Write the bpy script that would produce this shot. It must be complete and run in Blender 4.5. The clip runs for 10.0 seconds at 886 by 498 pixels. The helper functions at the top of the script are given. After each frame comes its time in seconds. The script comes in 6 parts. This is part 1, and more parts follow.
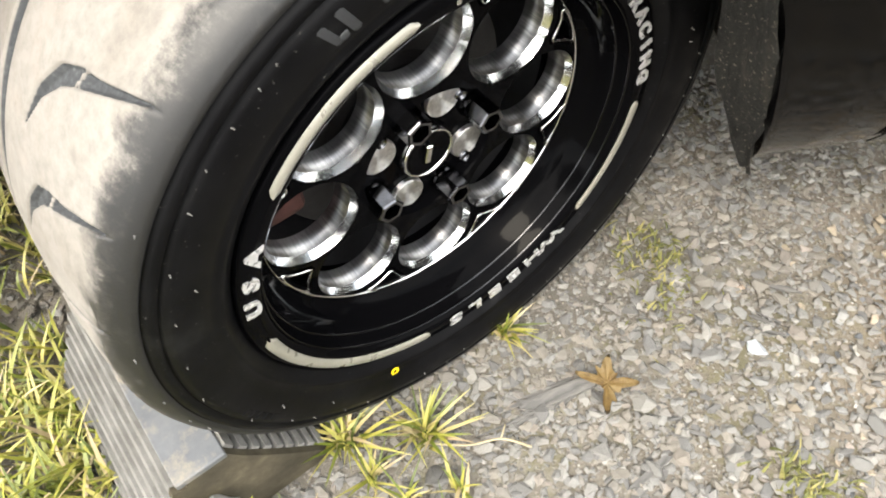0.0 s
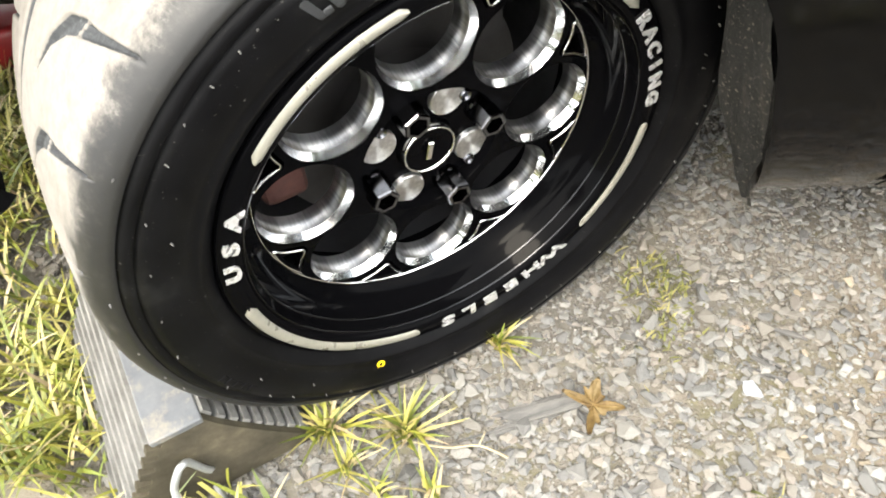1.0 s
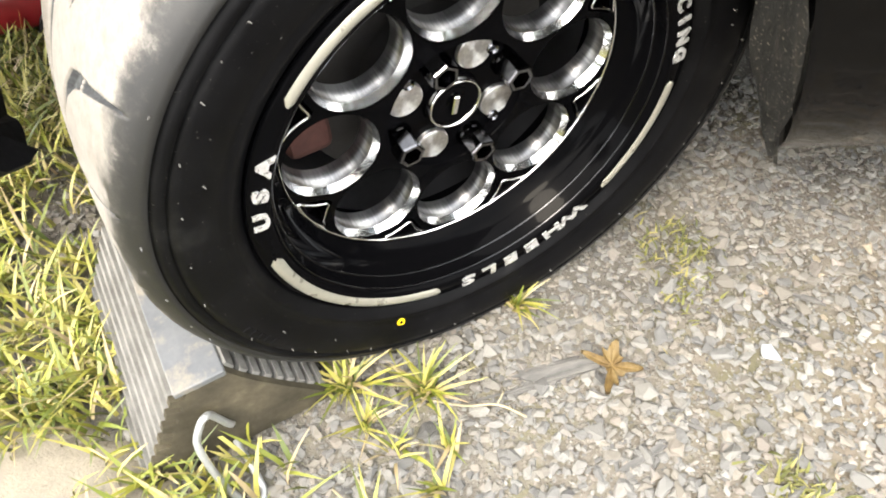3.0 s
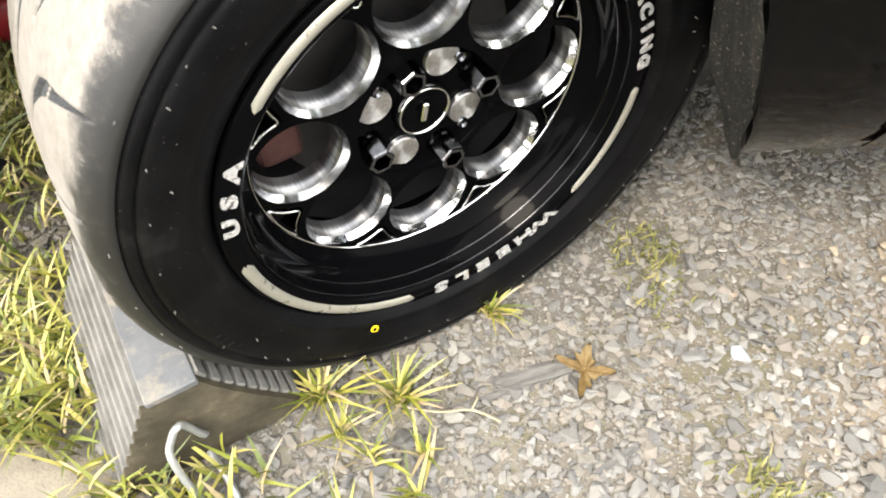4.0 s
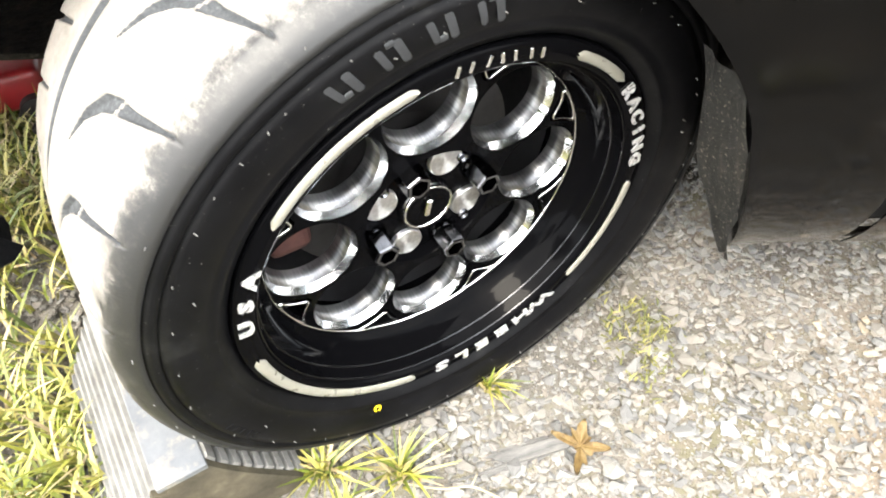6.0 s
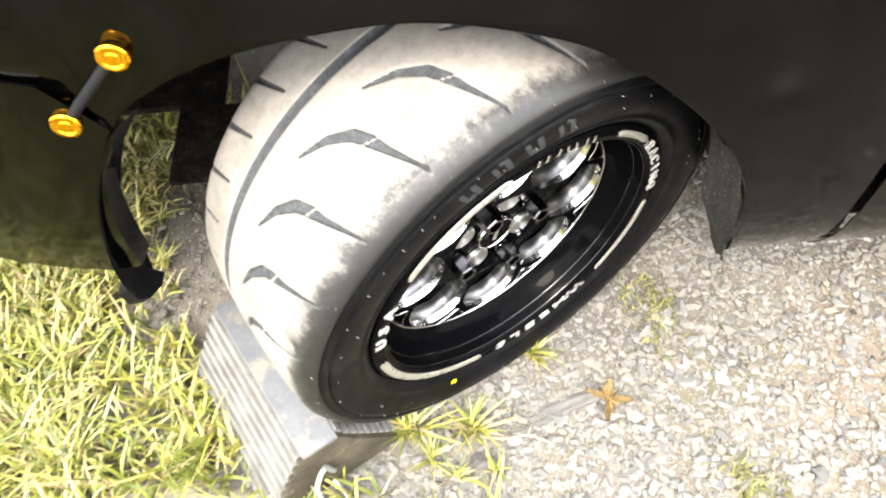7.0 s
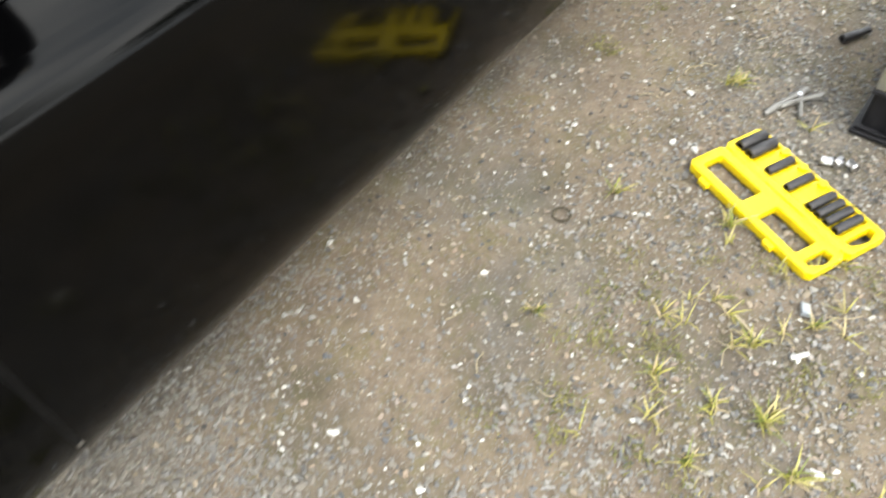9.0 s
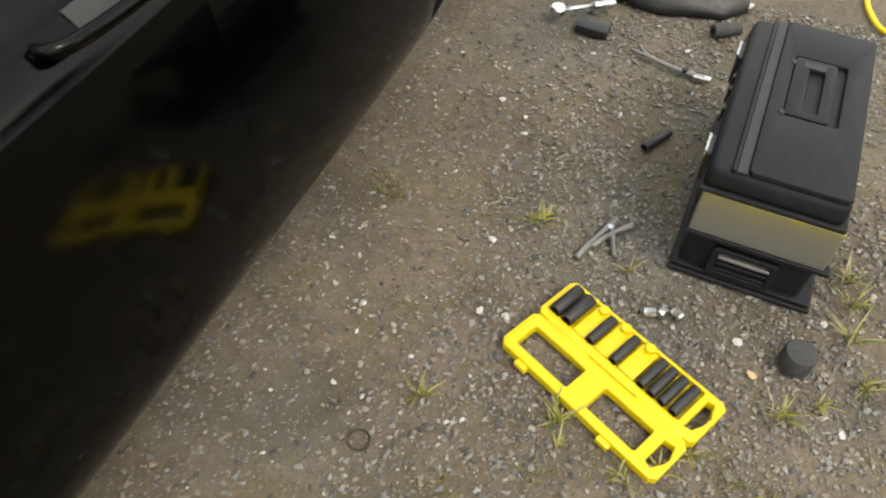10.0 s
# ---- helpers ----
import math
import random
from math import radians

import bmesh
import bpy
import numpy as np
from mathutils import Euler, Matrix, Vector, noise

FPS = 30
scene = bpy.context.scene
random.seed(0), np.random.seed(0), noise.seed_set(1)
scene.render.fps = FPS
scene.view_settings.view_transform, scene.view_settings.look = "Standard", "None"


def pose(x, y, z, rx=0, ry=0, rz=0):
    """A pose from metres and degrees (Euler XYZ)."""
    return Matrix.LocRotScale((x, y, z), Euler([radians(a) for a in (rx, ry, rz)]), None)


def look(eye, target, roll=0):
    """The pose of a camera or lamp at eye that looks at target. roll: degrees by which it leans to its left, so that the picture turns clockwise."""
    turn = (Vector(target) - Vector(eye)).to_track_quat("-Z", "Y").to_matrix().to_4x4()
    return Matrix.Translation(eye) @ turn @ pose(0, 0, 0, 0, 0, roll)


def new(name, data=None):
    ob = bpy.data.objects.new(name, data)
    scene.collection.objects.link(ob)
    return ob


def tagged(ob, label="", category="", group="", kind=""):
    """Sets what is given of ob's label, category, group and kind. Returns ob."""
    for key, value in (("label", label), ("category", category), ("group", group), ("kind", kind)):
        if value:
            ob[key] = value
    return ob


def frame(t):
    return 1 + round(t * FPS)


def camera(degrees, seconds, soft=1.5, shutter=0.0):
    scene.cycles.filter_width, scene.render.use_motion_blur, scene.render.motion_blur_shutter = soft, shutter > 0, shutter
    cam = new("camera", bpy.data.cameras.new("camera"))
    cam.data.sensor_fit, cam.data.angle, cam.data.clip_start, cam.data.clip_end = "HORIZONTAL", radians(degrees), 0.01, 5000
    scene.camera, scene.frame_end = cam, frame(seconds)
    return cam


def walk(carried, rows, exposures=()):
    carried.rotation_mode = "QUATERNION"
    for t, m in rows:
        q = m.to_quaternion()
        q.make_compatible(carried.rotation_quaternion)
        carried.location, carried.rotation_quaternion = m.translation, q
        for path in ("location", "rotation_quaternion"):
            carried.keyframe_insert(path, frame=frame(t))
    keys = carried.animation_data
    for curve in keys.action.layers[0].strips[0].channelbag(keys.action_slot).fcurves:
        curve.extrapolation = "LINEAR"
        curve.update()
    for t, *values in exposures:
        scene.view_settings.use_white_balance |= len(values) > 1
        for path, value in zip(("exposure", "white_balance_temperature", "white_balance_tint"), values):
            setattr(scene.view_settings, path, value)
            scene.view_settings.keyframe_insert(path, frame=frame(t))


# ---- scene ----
# seconds, eye (metres) and turn (degrees)
cam = camera(61.26, 10.0, soft=1.9, shutter=0.22)
PATH = [
    (0.0, -0.0291, -0.3940, 0.7638, 34.93, 4.69, -7.15),
    (0.5, 0.0141, -0.4159, 0.7436, 37.90, 5.09, -2.44),
    (1.0, 0.0234, -0.4257, 0.7513, 37.69, 4.04, 0.61),
    (1.5, -0.0039, -0.4434, 0.7354, 38.28, 3.11, 0.47),
    (2.0, -0.0068, -0.4438, 0.7352, 37.62, 3.41, 1.46),
    (2.5, -0.0023, -0.4413, 0.7385, 36.33, 3.74, 1.61),
    (4.0, 0.0130, -0.4548, 0.7369, 37.41, 3.11, -0.19),
    (4.5, 0.0166, -0.4534, 0.7421, 39.05, 2.45, -0.80),
    (5.0, 0.0182, -0.4319, 0.7784, 40.08, 3.00, -1.64),
    (6.3, -0.0133, -0.4320, 0.8100, 39.71, 2.16, -0.58),
    (6.5, -0.0376, -0.4447, 0.8449, 39.67, 2.20, -2.31),
    (7.0, -0.0963, -0.4666, 1.0335, 33.50, 2.56, -4.45),
    (7.5, -0.1668, -0.5012, 1.2159, 27.12, 3.63, -10.03),
    (8.0, -0.1751, -0.5549, 1.3069, 27.90, 1.81, -24.50),
    (8.2, -0.1453, -0.5681, 1.3225, 28.89, 2.32, -32.13),
    (8.4, -0.0482, -0.6124, 1.3265, 30.60, 4.12, -40.45),
    (8.5, 0.0340, -0.6455, 1.3344, 31.62, 4.17, -43.97),
    (8.7, 0.1581, -0.7216, 1.3362, 34.36, 3.59, -47.91),
    (9.0, 0.3385, -0.7836, 1.3778, 37.85, 2.84, -53.50),
    (9.5, 0.6246, -0.7547, 1.3882, 41.25, 3.74, -61.61),
    (10.0, 0.9076, -0.6316, 1.3633, 38.08, -0.64, -67.30),
]
# seconds, stops, kelvin, tint
EXPOSURES = [(0.0, 0.25, 6950, 9), (0.5, 0.52, 6900, 8), (2.5, 0.57, 7000, 9), (4.0, 0.42, 7000, 10), (4.5, 0.24, 7050, 10), (5.0, 0.66, 6750, 8), (6.5, 1.05, 6750, 9), (7.0, 1.00, 6850, 10), (7.5, 0.53, 7250, 14),
             (8.0, 0.17, 6950, 7), (8.5, -0.14, 6800, 5), (9.0, -0.27, 6750, 7), (9.5, -0.36, 6600, 6), (10.0, -1.19, 7200, 7)]
walk(cam, [(t, pose(x, y, z, rx, ry, rz)) for t, x, y, z, rx, ry, rz in PATH], EXPOSURES)

# ---- light ----
CLOUD = 8.0                           # radiance of the cloud
SUN_EL, SUN_AZ = 56.0, 242.0          # degrees; azimuth of the way to the sun, counted from +x
world = bpy.data.worlds.new("sky")
scene.world = world
world.use_nodes = True
wn = world.node_tree.nodes
sky = wn.new("ShaderNodeTexSky")
sky.sky_type = "NISHITA"
sky.sun_disc = False
sky.sun_elevation = radians(SUN_EL)
sky.sun_rotation = radians(90 - SUN_AZ)
sky.dust_density = 6.0
sky.air_density = 1.0
wn["Background"].inputs["Strength"].default_value = 0.8
veil = wn.new("ShaderNodeHueSaturation")      # thin cloud takes the blue out of the sky
veil.inputs["Saturation"].default_value = 0.5
world.node_tree.links.new(sky.outputs["Color"], veil.inputs["Color"])
# bright uneven cloud over most of it
cloud = wn.new("ShaderNodeTexNoise")
cloud.inputs["Scale"].default_value = 2.2
cloud.inputs["Detail"].default_value = 5.0
cover = wn.new("ShaderNodeValToRGB")
cover.color_ramp.elements[0].position, cover.color_ramp.elements[0].color = 0.38, (0.46, 0.53, 0.61, 1)
cover.color_ramp.elements[1].position, cover.color_ramp.elements[1].color = 0.64, (1.16, 1.17, 1.18, 1)
lift = wn.new("ShaderNodeMix")
lift.data_type, lift.blend_type = "RGBA", "MULTIPLY"
lift.inputs[0].default_value = 1.0
lift.inputs[7].default_value = (CLOUD, CLOUD, CLOUD, 1)
over = wn.new("ShaderNodeMix")
over.data_type = "RGBA"
over.inputs[0].default_value = 0.75
for a, b in ((wn.new("ShaderNodeTexCoord").outputs["Generated"], cloud.inputs["Vector"]), (cloud.outputs["Fac"], cover.inputs["Fac"]), (cover.outputs["Color"], lift.inputs[6]),
             (veil.outputs["Color"], over.inputs[6]), (lift.outputs[2], over.inputs[7]), (over.outputs[2], wn["Background"].inputs["Color"])):
    world.node_tree.links.new(a, b)
sun = new("sun", bpy.data.lights.new("sun", "SUN"))
sun.data.energy = 3.0
sun.data.angle = radians(18)
sun.data.color = (1.0, 0.93, 0.82)
sun.matrix_world = look((0, 0, 0), (-math.cos(radians(SUN_AZ)) * math.cos(radians(SUN_EL)), -math.sin(radians(SUN_AZ)) * math.cos(radians(SUN_EL)), -math.sin(radians(SUN_EL))))

# ---- materials ----


class Mat:
    """A node material with a few short ways to wire it."""

    def __init__(self, name, base, rough=0.5, metal=0.0, **more):
        self.m = bpy.data.materials.new(name)
        self.m.use_nodes = True
        self.nt = self.m.node_tree
        self.b = self.nt.nodes["Principled BSDF"]
        self.b.inputs["Base Color"].default_value = (*base, 1)
        self.b.inputs["Roughness"].default_value = rough
        self.b.inputs["Metallic"].default_value = metal
        for k, v in more.items():
            self.b.inputs[k.replace("_", " ")].default_value = v
        self.co = self.nt.nodes.new("ShaderNodeTexCoord")

    def link(self, a, b):
        self.nt.links.new(a, b)

    def noise(self, scale, detail=4.0, rough=0.6, coord="Object", stretch=None):
        n = self.nt.nodes.new("ShaderNodeTexNoise")
        n.inputs["Scale"].default_value = scale
        n.inputs["Detail"].default_value = detail
        n.inputs["Roughness"].default_value = rough
        src = self.co.outputs[coord]
        if stretch:
            mp = self.nt.nodes.new("ShaderNodeMapping")
            mp.inputs["Scale"].default_value = stretch
            self.link(src, mp.inputs["Vector"])
            src = mp.outputs["Vector"]
        self.link(src, n.inputs["Vector"])
        return n.outputs["Fac"]

    def voronoi(self, scale, feature="F1"):
        n = self.nt.nodes.new("ShaderNodeTexVoronoi")
        n.inputs["Scale"].default_value = scale
        n.feature = feature
        self.link(self.co.outputs["Object"], n.inputs["Vector"])
        return n

    def ramp(self, fac, *stops):
        n = self.nt.nodes.new("ShaderNodeValToRGB")
        els = n.color_ramp.elements
        while len(els) < len(stops):
            els.new(0.5)
        for e, (p, c) in zip(els, stops):
            e.position = p
            e.color = (c, c, c, 1) if isinstance(c, (int, float)) else (*c, 1)
        self.link(fac, n.inputs["Fac"])
        return n.outputs["Color"]

    def mix(self, fac, a, b, kind="MIX"):
        n = self.nt.nodes.new("ShaderNodeMix")
        n.data_type = "RGBA"
        n.blend_type = kind
        for sock, v in ((n.inputs[0], fac), (n.inputs[6], a), (n.inputs[7], b)):
            if isinstance(v, (int, float)):
                sock.default_value = v
            elif isinstance(v, tuple):
                sock.default_value = (*v, 1)
            else:
                self.link(v, sock)
        return n.outputs[2]

    def math(self, op, a, b=0.0):
        n = self.nt.nodes.new("ShaderNodeMath")
        n.operation = op
        for sock, v in zip(n.inputs, (a, b)):
            if isinstance(v, (int, float)):
                sock.default_value = v
            else:
                self.link(v, sock)
        return n.outputs[0]

    def axis(self, k, coord="Object"):
        n = self.nt.nodes.new("ShaderNodeSeparateXYZ")
        self.link(self.co.outputs[coord], n.inputs[0])
        return n.outputs[k]

    def color(self, sock):
        self.link(sock, self.b.inputs["Base Color"])
        return self

    def rough(self, sock):
        self.link(sock, self.b.inputs["Roughness"])
        return self

    def bump(self, sock, strength=0.3, distance=0.002):
        n = self.nt.nodes.new("ShaderNodeBump")
        n.inputs["Strength"].default_value = strength
        n.inputs["Distance"].default_value = distance
        self.link(sock, n.inputs["Height"])
        old = self.b.inputs["Normal"].links
        if old:
            self.link(old[0].from_socket, n.inputs["Normal"])
        self.link(n.outputs["Normal"], self.b.inputs["Normal"])
        return self

    def tone(self, k):
        """Scales the base colour as a whole."""
        sock = self.b.inputs["Base Color"]
        src = sock.links[0].from_socket if sock.links else tuple(sock.default_value)[:3]
        return self.color(self.mix(1.0, src, (k, k, k), "MULTIPLY"))

    def island(self):
        return self.nt.nodes.new("ShaderNodeNewGeometry").outputs["Random Per Island"]

    def chance(self):
        return self.nt.nodes.new("ShaderNodeObjectInfo").outputs["Random"]


def grained(name, base, rough, spread=0.25, scale=40.0, bump=0.15, metal=0.0, dist=0.001, **more):
    """A plain surface with grain and blotches at two scales."""
    m = Mat(name, base, rough, metal, **more)
    dark = tuple(c * (1 - spread) for c in base)
    lite = tuple(min(1, c * (1 + spread)) for c in base)
    f = m.mix(0.5, m.noise(scale), m.noise(scale * 0.12, 3))
    m.color(m.ramp(f, (0.3, dark), (0.7, lite)))
    m.rough(m.ramp(m.noise(scale * 0.4), (0.3, max(0.03, rough - 0.1)), (0.75, min(1, rough + 0.1))))
    m.bump(m.noise(scale * 4), bump, dist)
    return m


# tyre: scrubbed dusty tread that gives way raggedly to black sidewall
tread_mat = Mat("dusty_tread_rubber", (0.4, 0.37, 0.33), 0.85)
dust = tread_mat.ramp(tread_mat.noise(14, 5), (0.3, (0.29, 0.26, 0.226)), (0.55, (0.37, 0.345, 0.314)), (0.75, (0.38, 0.33, 0.29)))
scuff = tread_mat.ramp(tread_mat.noise(90, 6, 0.7), (0.35, 0.78), (0.6, 1.0))
dust = tread_mat.mix(1.0, dust, scuff, "MULTIPLY")
edge = tread_mat.math("ADD", tread_mat.axis(1), tread_mat.math("MULTIPLY", tread_mat.math("SUBTRACT", tread_mat.noise(48, 7, 0.8), 0.5), 0.052))
scrub = tread_mat.math("MULTIPLY", tread_mat.math("SUBTRACT", tread_mat.noise(110, 5, 0.7, stretch=(1, 0.3, 1)), 0.5), 0.034)
keep = tread_mat.ramp(tread_mat.math("MULTIPLY", tread_mat.math("ADD", tread_mat.math("ADD", edge, scrub), 0.005), 10.0), (0.02, 0.0), (0.10, 0.10), (0.17, 0.5), (0.26, 1.0))
tread_mat.color(tread_mat.mix(keep, (0.012, 0.012, 0.013), dust))
tread_mat.rough(tread_mat.ramp(keep, (0.0, 0.5), (1.0, 0.9)))
tread_mat.bump(tread_mat.noise(600, 3), 0.25, 0.0006).bump(tread_mat.noise(60, 4), 0.25, 0.001)

# the grooves keep bluish rubber, with grit lying in them; a point attribute holds their depth
sunk = tread_mat.nt.nodes.new("ShaderNodeAttribute")
sunk.attribute_name = "groove"
wall = tread_mat.ramp(tread_mat.noise(120, 6, 0.75), (0.35, (0.03, 0.033, 0.037)), (0.58, (0.075, 0.082, 0.09)), (0.8, (0.22, 0.22, 0.21)))
deep = tread_mat.ramp(tread_mat.math("MULTIPLY", sunk.outputs["Fac"], 200.0), (0.22, 0.0), (0.42, 1.0))
tread_mat.color(tread_mat.mix(deep, tread_mat.b.inputs["Base Color"].links[0].from_socket, wall))

side_mat = Mat("sidewall_rubber", (0.02, 0.02, 0.022), 0.42, Specular_IOR_Level=0.07)
film = side_mat.ramp(side_mat.noise(22, 6, 0.65), (0.35, (0.0016, 0.0016, 0.002)), (0.6, (0.0032, 0.0032, 0.0037)), (0.8, (0.011, 0.011, 0.011)))
specks = side_mat.ramp(side_mat.noise(420, 2), (0.7, 0.0), (0.78, 1.0))
side_mat.color(side_mat.mix(specks, film, (0.07, 0.068, 0.062)))
side_mat.rough(side_mat.ramp(side_mat.noise(30, 5), (0.3, 0.33), (0.75, 0.55)))
side_mat.bump(side_mat.noise(900, 2), 0.12, 0.0004)

nub_mat = grained("dusty_rubber_nub", (0.06, 0.058, 0.055), 0.7, 0.3, 200)
mark_mat = grained("raised_sidewall_marking", (0.010, 0.011, 0.013), 0.6, 0.3, 120)
dot_mat = grained("yellow_paint_dot", (0.85, 0.6, 0.01), 0.5, 0.1, 200)
rim_black = Mat("gloss_black_rim", (0.002, 0.002, 0.0022), 0.05, Specular_IOR_Level=0.018)
rim_black.rough(rim_black.ramp(rim_black.noise(35, 6, 0.7), (0.35, 0.03), (0.8, 0.1)))
rim_black.color(rim_black.mix(rim_black.ramp(rim_black.noise(260, 4, 0.7), (0.66, 0.0), (0.82, 0.15)), (0.0015, 0.0015, 0.0018), (0.03, 0.027, 0.024)))
alu = Mat("machined_aluminium", (0.86, 0.86, 0.86), 0.35, 1.0, Anisotropic=0.85, Anisotropic_Rotation=0.25)
lay = alu.nt.nodes.new("ShaderNodeTangent")
lay.direction_type, lay.axis = "RADIAL", "Y"
alu.link(lay.outputs["Tangent"], alu.b.inputs["Tangent"])
# Bright and dark sectors of the turned walls' reflections are put into the colour.
streak = alu.mix(0.6, alu.noise(220, 4, 0.7, stretch=(1, 0.03, 1)), alu.noise(24, 2, 0.5, stretch=(1, 0.03, 1)))
alu.rough(alu.ramp(streak, (0.3, 0.3), (0.7, 0.42)))
alu.color(alu.ramp(streak, (0.36, (0.05, 0.05, 0.054)), (0.5, (0.15, 0.15, 0.157)), (0.64, (0.37, 0.37, 0.375))))
alu_bright = Mat("bright_turned_aluminium", (0.8, 0.8, 0.8), 0.15, 1.0, Anisotropic=0.8, Anisotropic_Rotation=0.25)
lay = alu_bright.nt.nodes.new("ShaderNodeTangent")
lay.direction_type, lay.axis = "RADIAL", "Y"
alu_bright.link(lay.outputs["Tangent"], alu_bright.b.inputs["Tangent"])
seat_mat = Mat("faced_aluminium", (0.62, 0.62, 0.63), 0.34, 1.0, Anisotropic=0.9, Anisotropic_Rotation=0.25)
lay = seat_mat.nt.nodes.new("ShaderNodeTangent")
lay.direction_type, lay.axis = "RADIAL", "Y"
seat_mat.link(lay.outputs["Tangent"], seat_mat.b.inputs["Tangent"])
seat_mat.color(seat_mat.ramp(seat_mat.noise(300, 5, 0.7), (0.3, (0.45, 0.45, 0.46)), (0.7, (0.7, 0.7, 0.7))))
alu_edge = grained("turned_aluminium_edge", (0.7, 0.7, 0.69), 0.14, 0.06, 200, 0.1, 1.0, 0.0003)
strip_mat = grained("champagne_machined_strip", (0.5, 0.48, 0.41), 0.34, 0.12, 120, 0.08, 0.35, 0.0004)
letter_mat = grained("machined_lettering", (0.92, 0.92, 0.93), 0.3, 0.05, 300, 0.06, 0.6, 0.0003)
nut_mat = grained("black_chrome", (0.13, 0.13, 0.14), 0.15, 0.2, 200, 0.03, 1.0, 0.0003)
step_mat = grained("step_highlight_metal", (0.035, 0.035, 0.037), 0.15, 0.2, 200, 0.03, 1.0, 0.0003)
dull_steel = grained("dull_grey_steel", (0.17, 0.167, 0.158), 0.5, 0.3, 160, 0.15, 0.35, 0.0005)
rust_mat = grained("rusty_brake_steel", (0.045, 0.013, 0.009), 0.8, 0.4, 120, 0.3)
dark_metal = grained("dark_brake_iron", (0.013, 0.012, 0.012), 0.6, 0.3, 90, 0.2, 0.3)
steel = grained("worn_steel", (0.55, 0.55, 0.56), 0.3, 0.15, 220, 0.1, 1.0, 0.0005)
galv = grained("galvanised_rod", (0.36, 0.37, 0.375), 0.45, 0.2, 300, 0.1, 0.65, 0.0004)

# car paint: black, waxed unevenly, dusty low down
paint = Mat("black_car_paint", (0.0005, 0.0005, 0.0006), 0.04, Specular_IOR_Level=0.17)
haze = paint.ramp(paint.noise(5, 5, 0.6), (0.35, 0.08), (0.75, 0.14))
paint.rough(paint.mix(paint.ramp(paint.noise(500, 2), (0.7, 0.0), (0.78, 0.05)), haze, (0.5, 0.5, 0.5)))
grime = paint.ramp(paint.math("MULTIPLY", paint.math("ADD", paint.axis(2), paint.math("MULTIPLY", paint.noise(18, 6, 0.7), 0.12)), 1.0), (0.3, 1.0), (0.42, 0.0))
spots = paint.ramp(paint.noise(240, 3, 0.6), (0.55, 0.25), (0.72, 1.0))
paint.color(paint.mix(paint.math("MULTIPLY", grime, paint.math("MULTIPLY", spots, 0.12)), (0.0004, 0.0004, 0.0005), (0.09, 0.07, 0.055)))
paint.bump(paint.noise(2.4, 0, 0.3), 0.5, 0.022)
trim_mat = grained("black_trim_plastic", (0.01, 0.01, 0.011), 0.5, 0.25, 120, 0.15)
liner_mat = Mat("gritty_wheel_liner", (0.03, 0.03, 0.03), 0.85, Specular_IOR_Level=0.08)
mud = liner_mat.ramp(liner_mat.noise(38, 7, 0.75), (0.35, (0.005, 0.005, 0.005)), (0.55, (0.02, 0.017, 0.014)), (0.72, (0.055, 0.043, 0.032)), (0.85, (0.12, 0.098, 0.075)))
# Gritty mud low down; higher up the housing's deep shade is put into the colour.
caked = liner_mat.ramp(liner_mat.math("SUBTRACT", liner_mat.math("ADD", liner_mat.axis(2), liner_mat.math("MULTIPLY", liner_mat.noise(16, 5, 0.7), 0.16)), 0.0), (0.5, 1.0), (0.6, 0.15))
liner_mat.color(liner_mat.mix(caked, (0.006, 0.006, 0.006), mud))
liner_mat.bump(liner_mat.noise(160, 5, 0.7), 0.5, 0.003).bump(liner_mat.noise(42, 5, 0.7), 0.8, 0.012)
flap_mat = Mat("dusty_splash_panel", (0.09, 0.09, 0.085), 0.75)
fl = flap_mat.ramp(flap_mat.noise(45, 6, 0.7, stretch=(1, 1, 0.35)), (0.3, (0.018, 0.017, 0.016)), (0.55, (0.055, 0.053, 0.048)), (0.78, (0.16, 0.14, 0.105)))
flap_mat.color(flap_mat.mix(flap_mat.ramp(flap_mat.noise(300, 3), (0.6, 0.0), (0.68, 1.0)), fl, (0.42, 0.38, 0.3)))
flap_mat.bump(flap_mat.noise(140, 6, 0.7, stretch=(1, 1, 0.3)), 1.0, 0.005)
glass_mat = Mat("tinted_window_glass", (0.01, 0.012, 0.013), 0.04)
gold_mat = grained("amber_anodised_fastener", (0.95, 0.42, 0.02), 0.22, 0.12, 300, 0.03, 1.0, 0.0003)
band_mat = grained("black_rubber_band", (0.006, 0.006, 0.007), 0.7, 0.2, 300, Specular_IOR_Level=0.15)
lens_mat = Mat("cream_marker_lens", (0.85, 0.78, 0.42), 0.28, Coat_Weight=0.6)
lens_mat.color(lens_mat.ramp(lens_mat.noise(90, 5), (0.35, (0.72, 0.62, 0.28)), (0.65, (0.9, 0.83, 0.5))))
red_mat = grained("red_enamel", (0.16, 0.006, 0.008), 0.4, 0.3, 30)

# ground
soil = Mat("packed_gravel_soil", (0.3, 0.27, 0.23), 0.95)
big = soil.noise(1.7, 5, 0.6)
base = soil.ramp(soil.noise(30, 7, 0.7), (0.3, (0.16, 0.146, 0.123)), (0.5, (0.255, 0.237, 0.206)), (0.72, (0.35, 0.327, 0.285)))
tan = soil.ramp(soil.noise(45, 6, 0.7), (0.3, (0.18, 0.138, 0.096)), (0.7, (0.36, 0.282, 0.205)))
yard = soil.ramp(soil.math("MULTIPLY", soil.math("ADD", soil.axis(0), soil.noise(3, 4)), 0.4), (0.26, 0.15), (0.5, 1.0))
soil_c = soil.mix(soil.math("MULTIPLY", yard, soil.ramp(big, (0.36, 0.1), (0.52, 0.95))), base, tan)
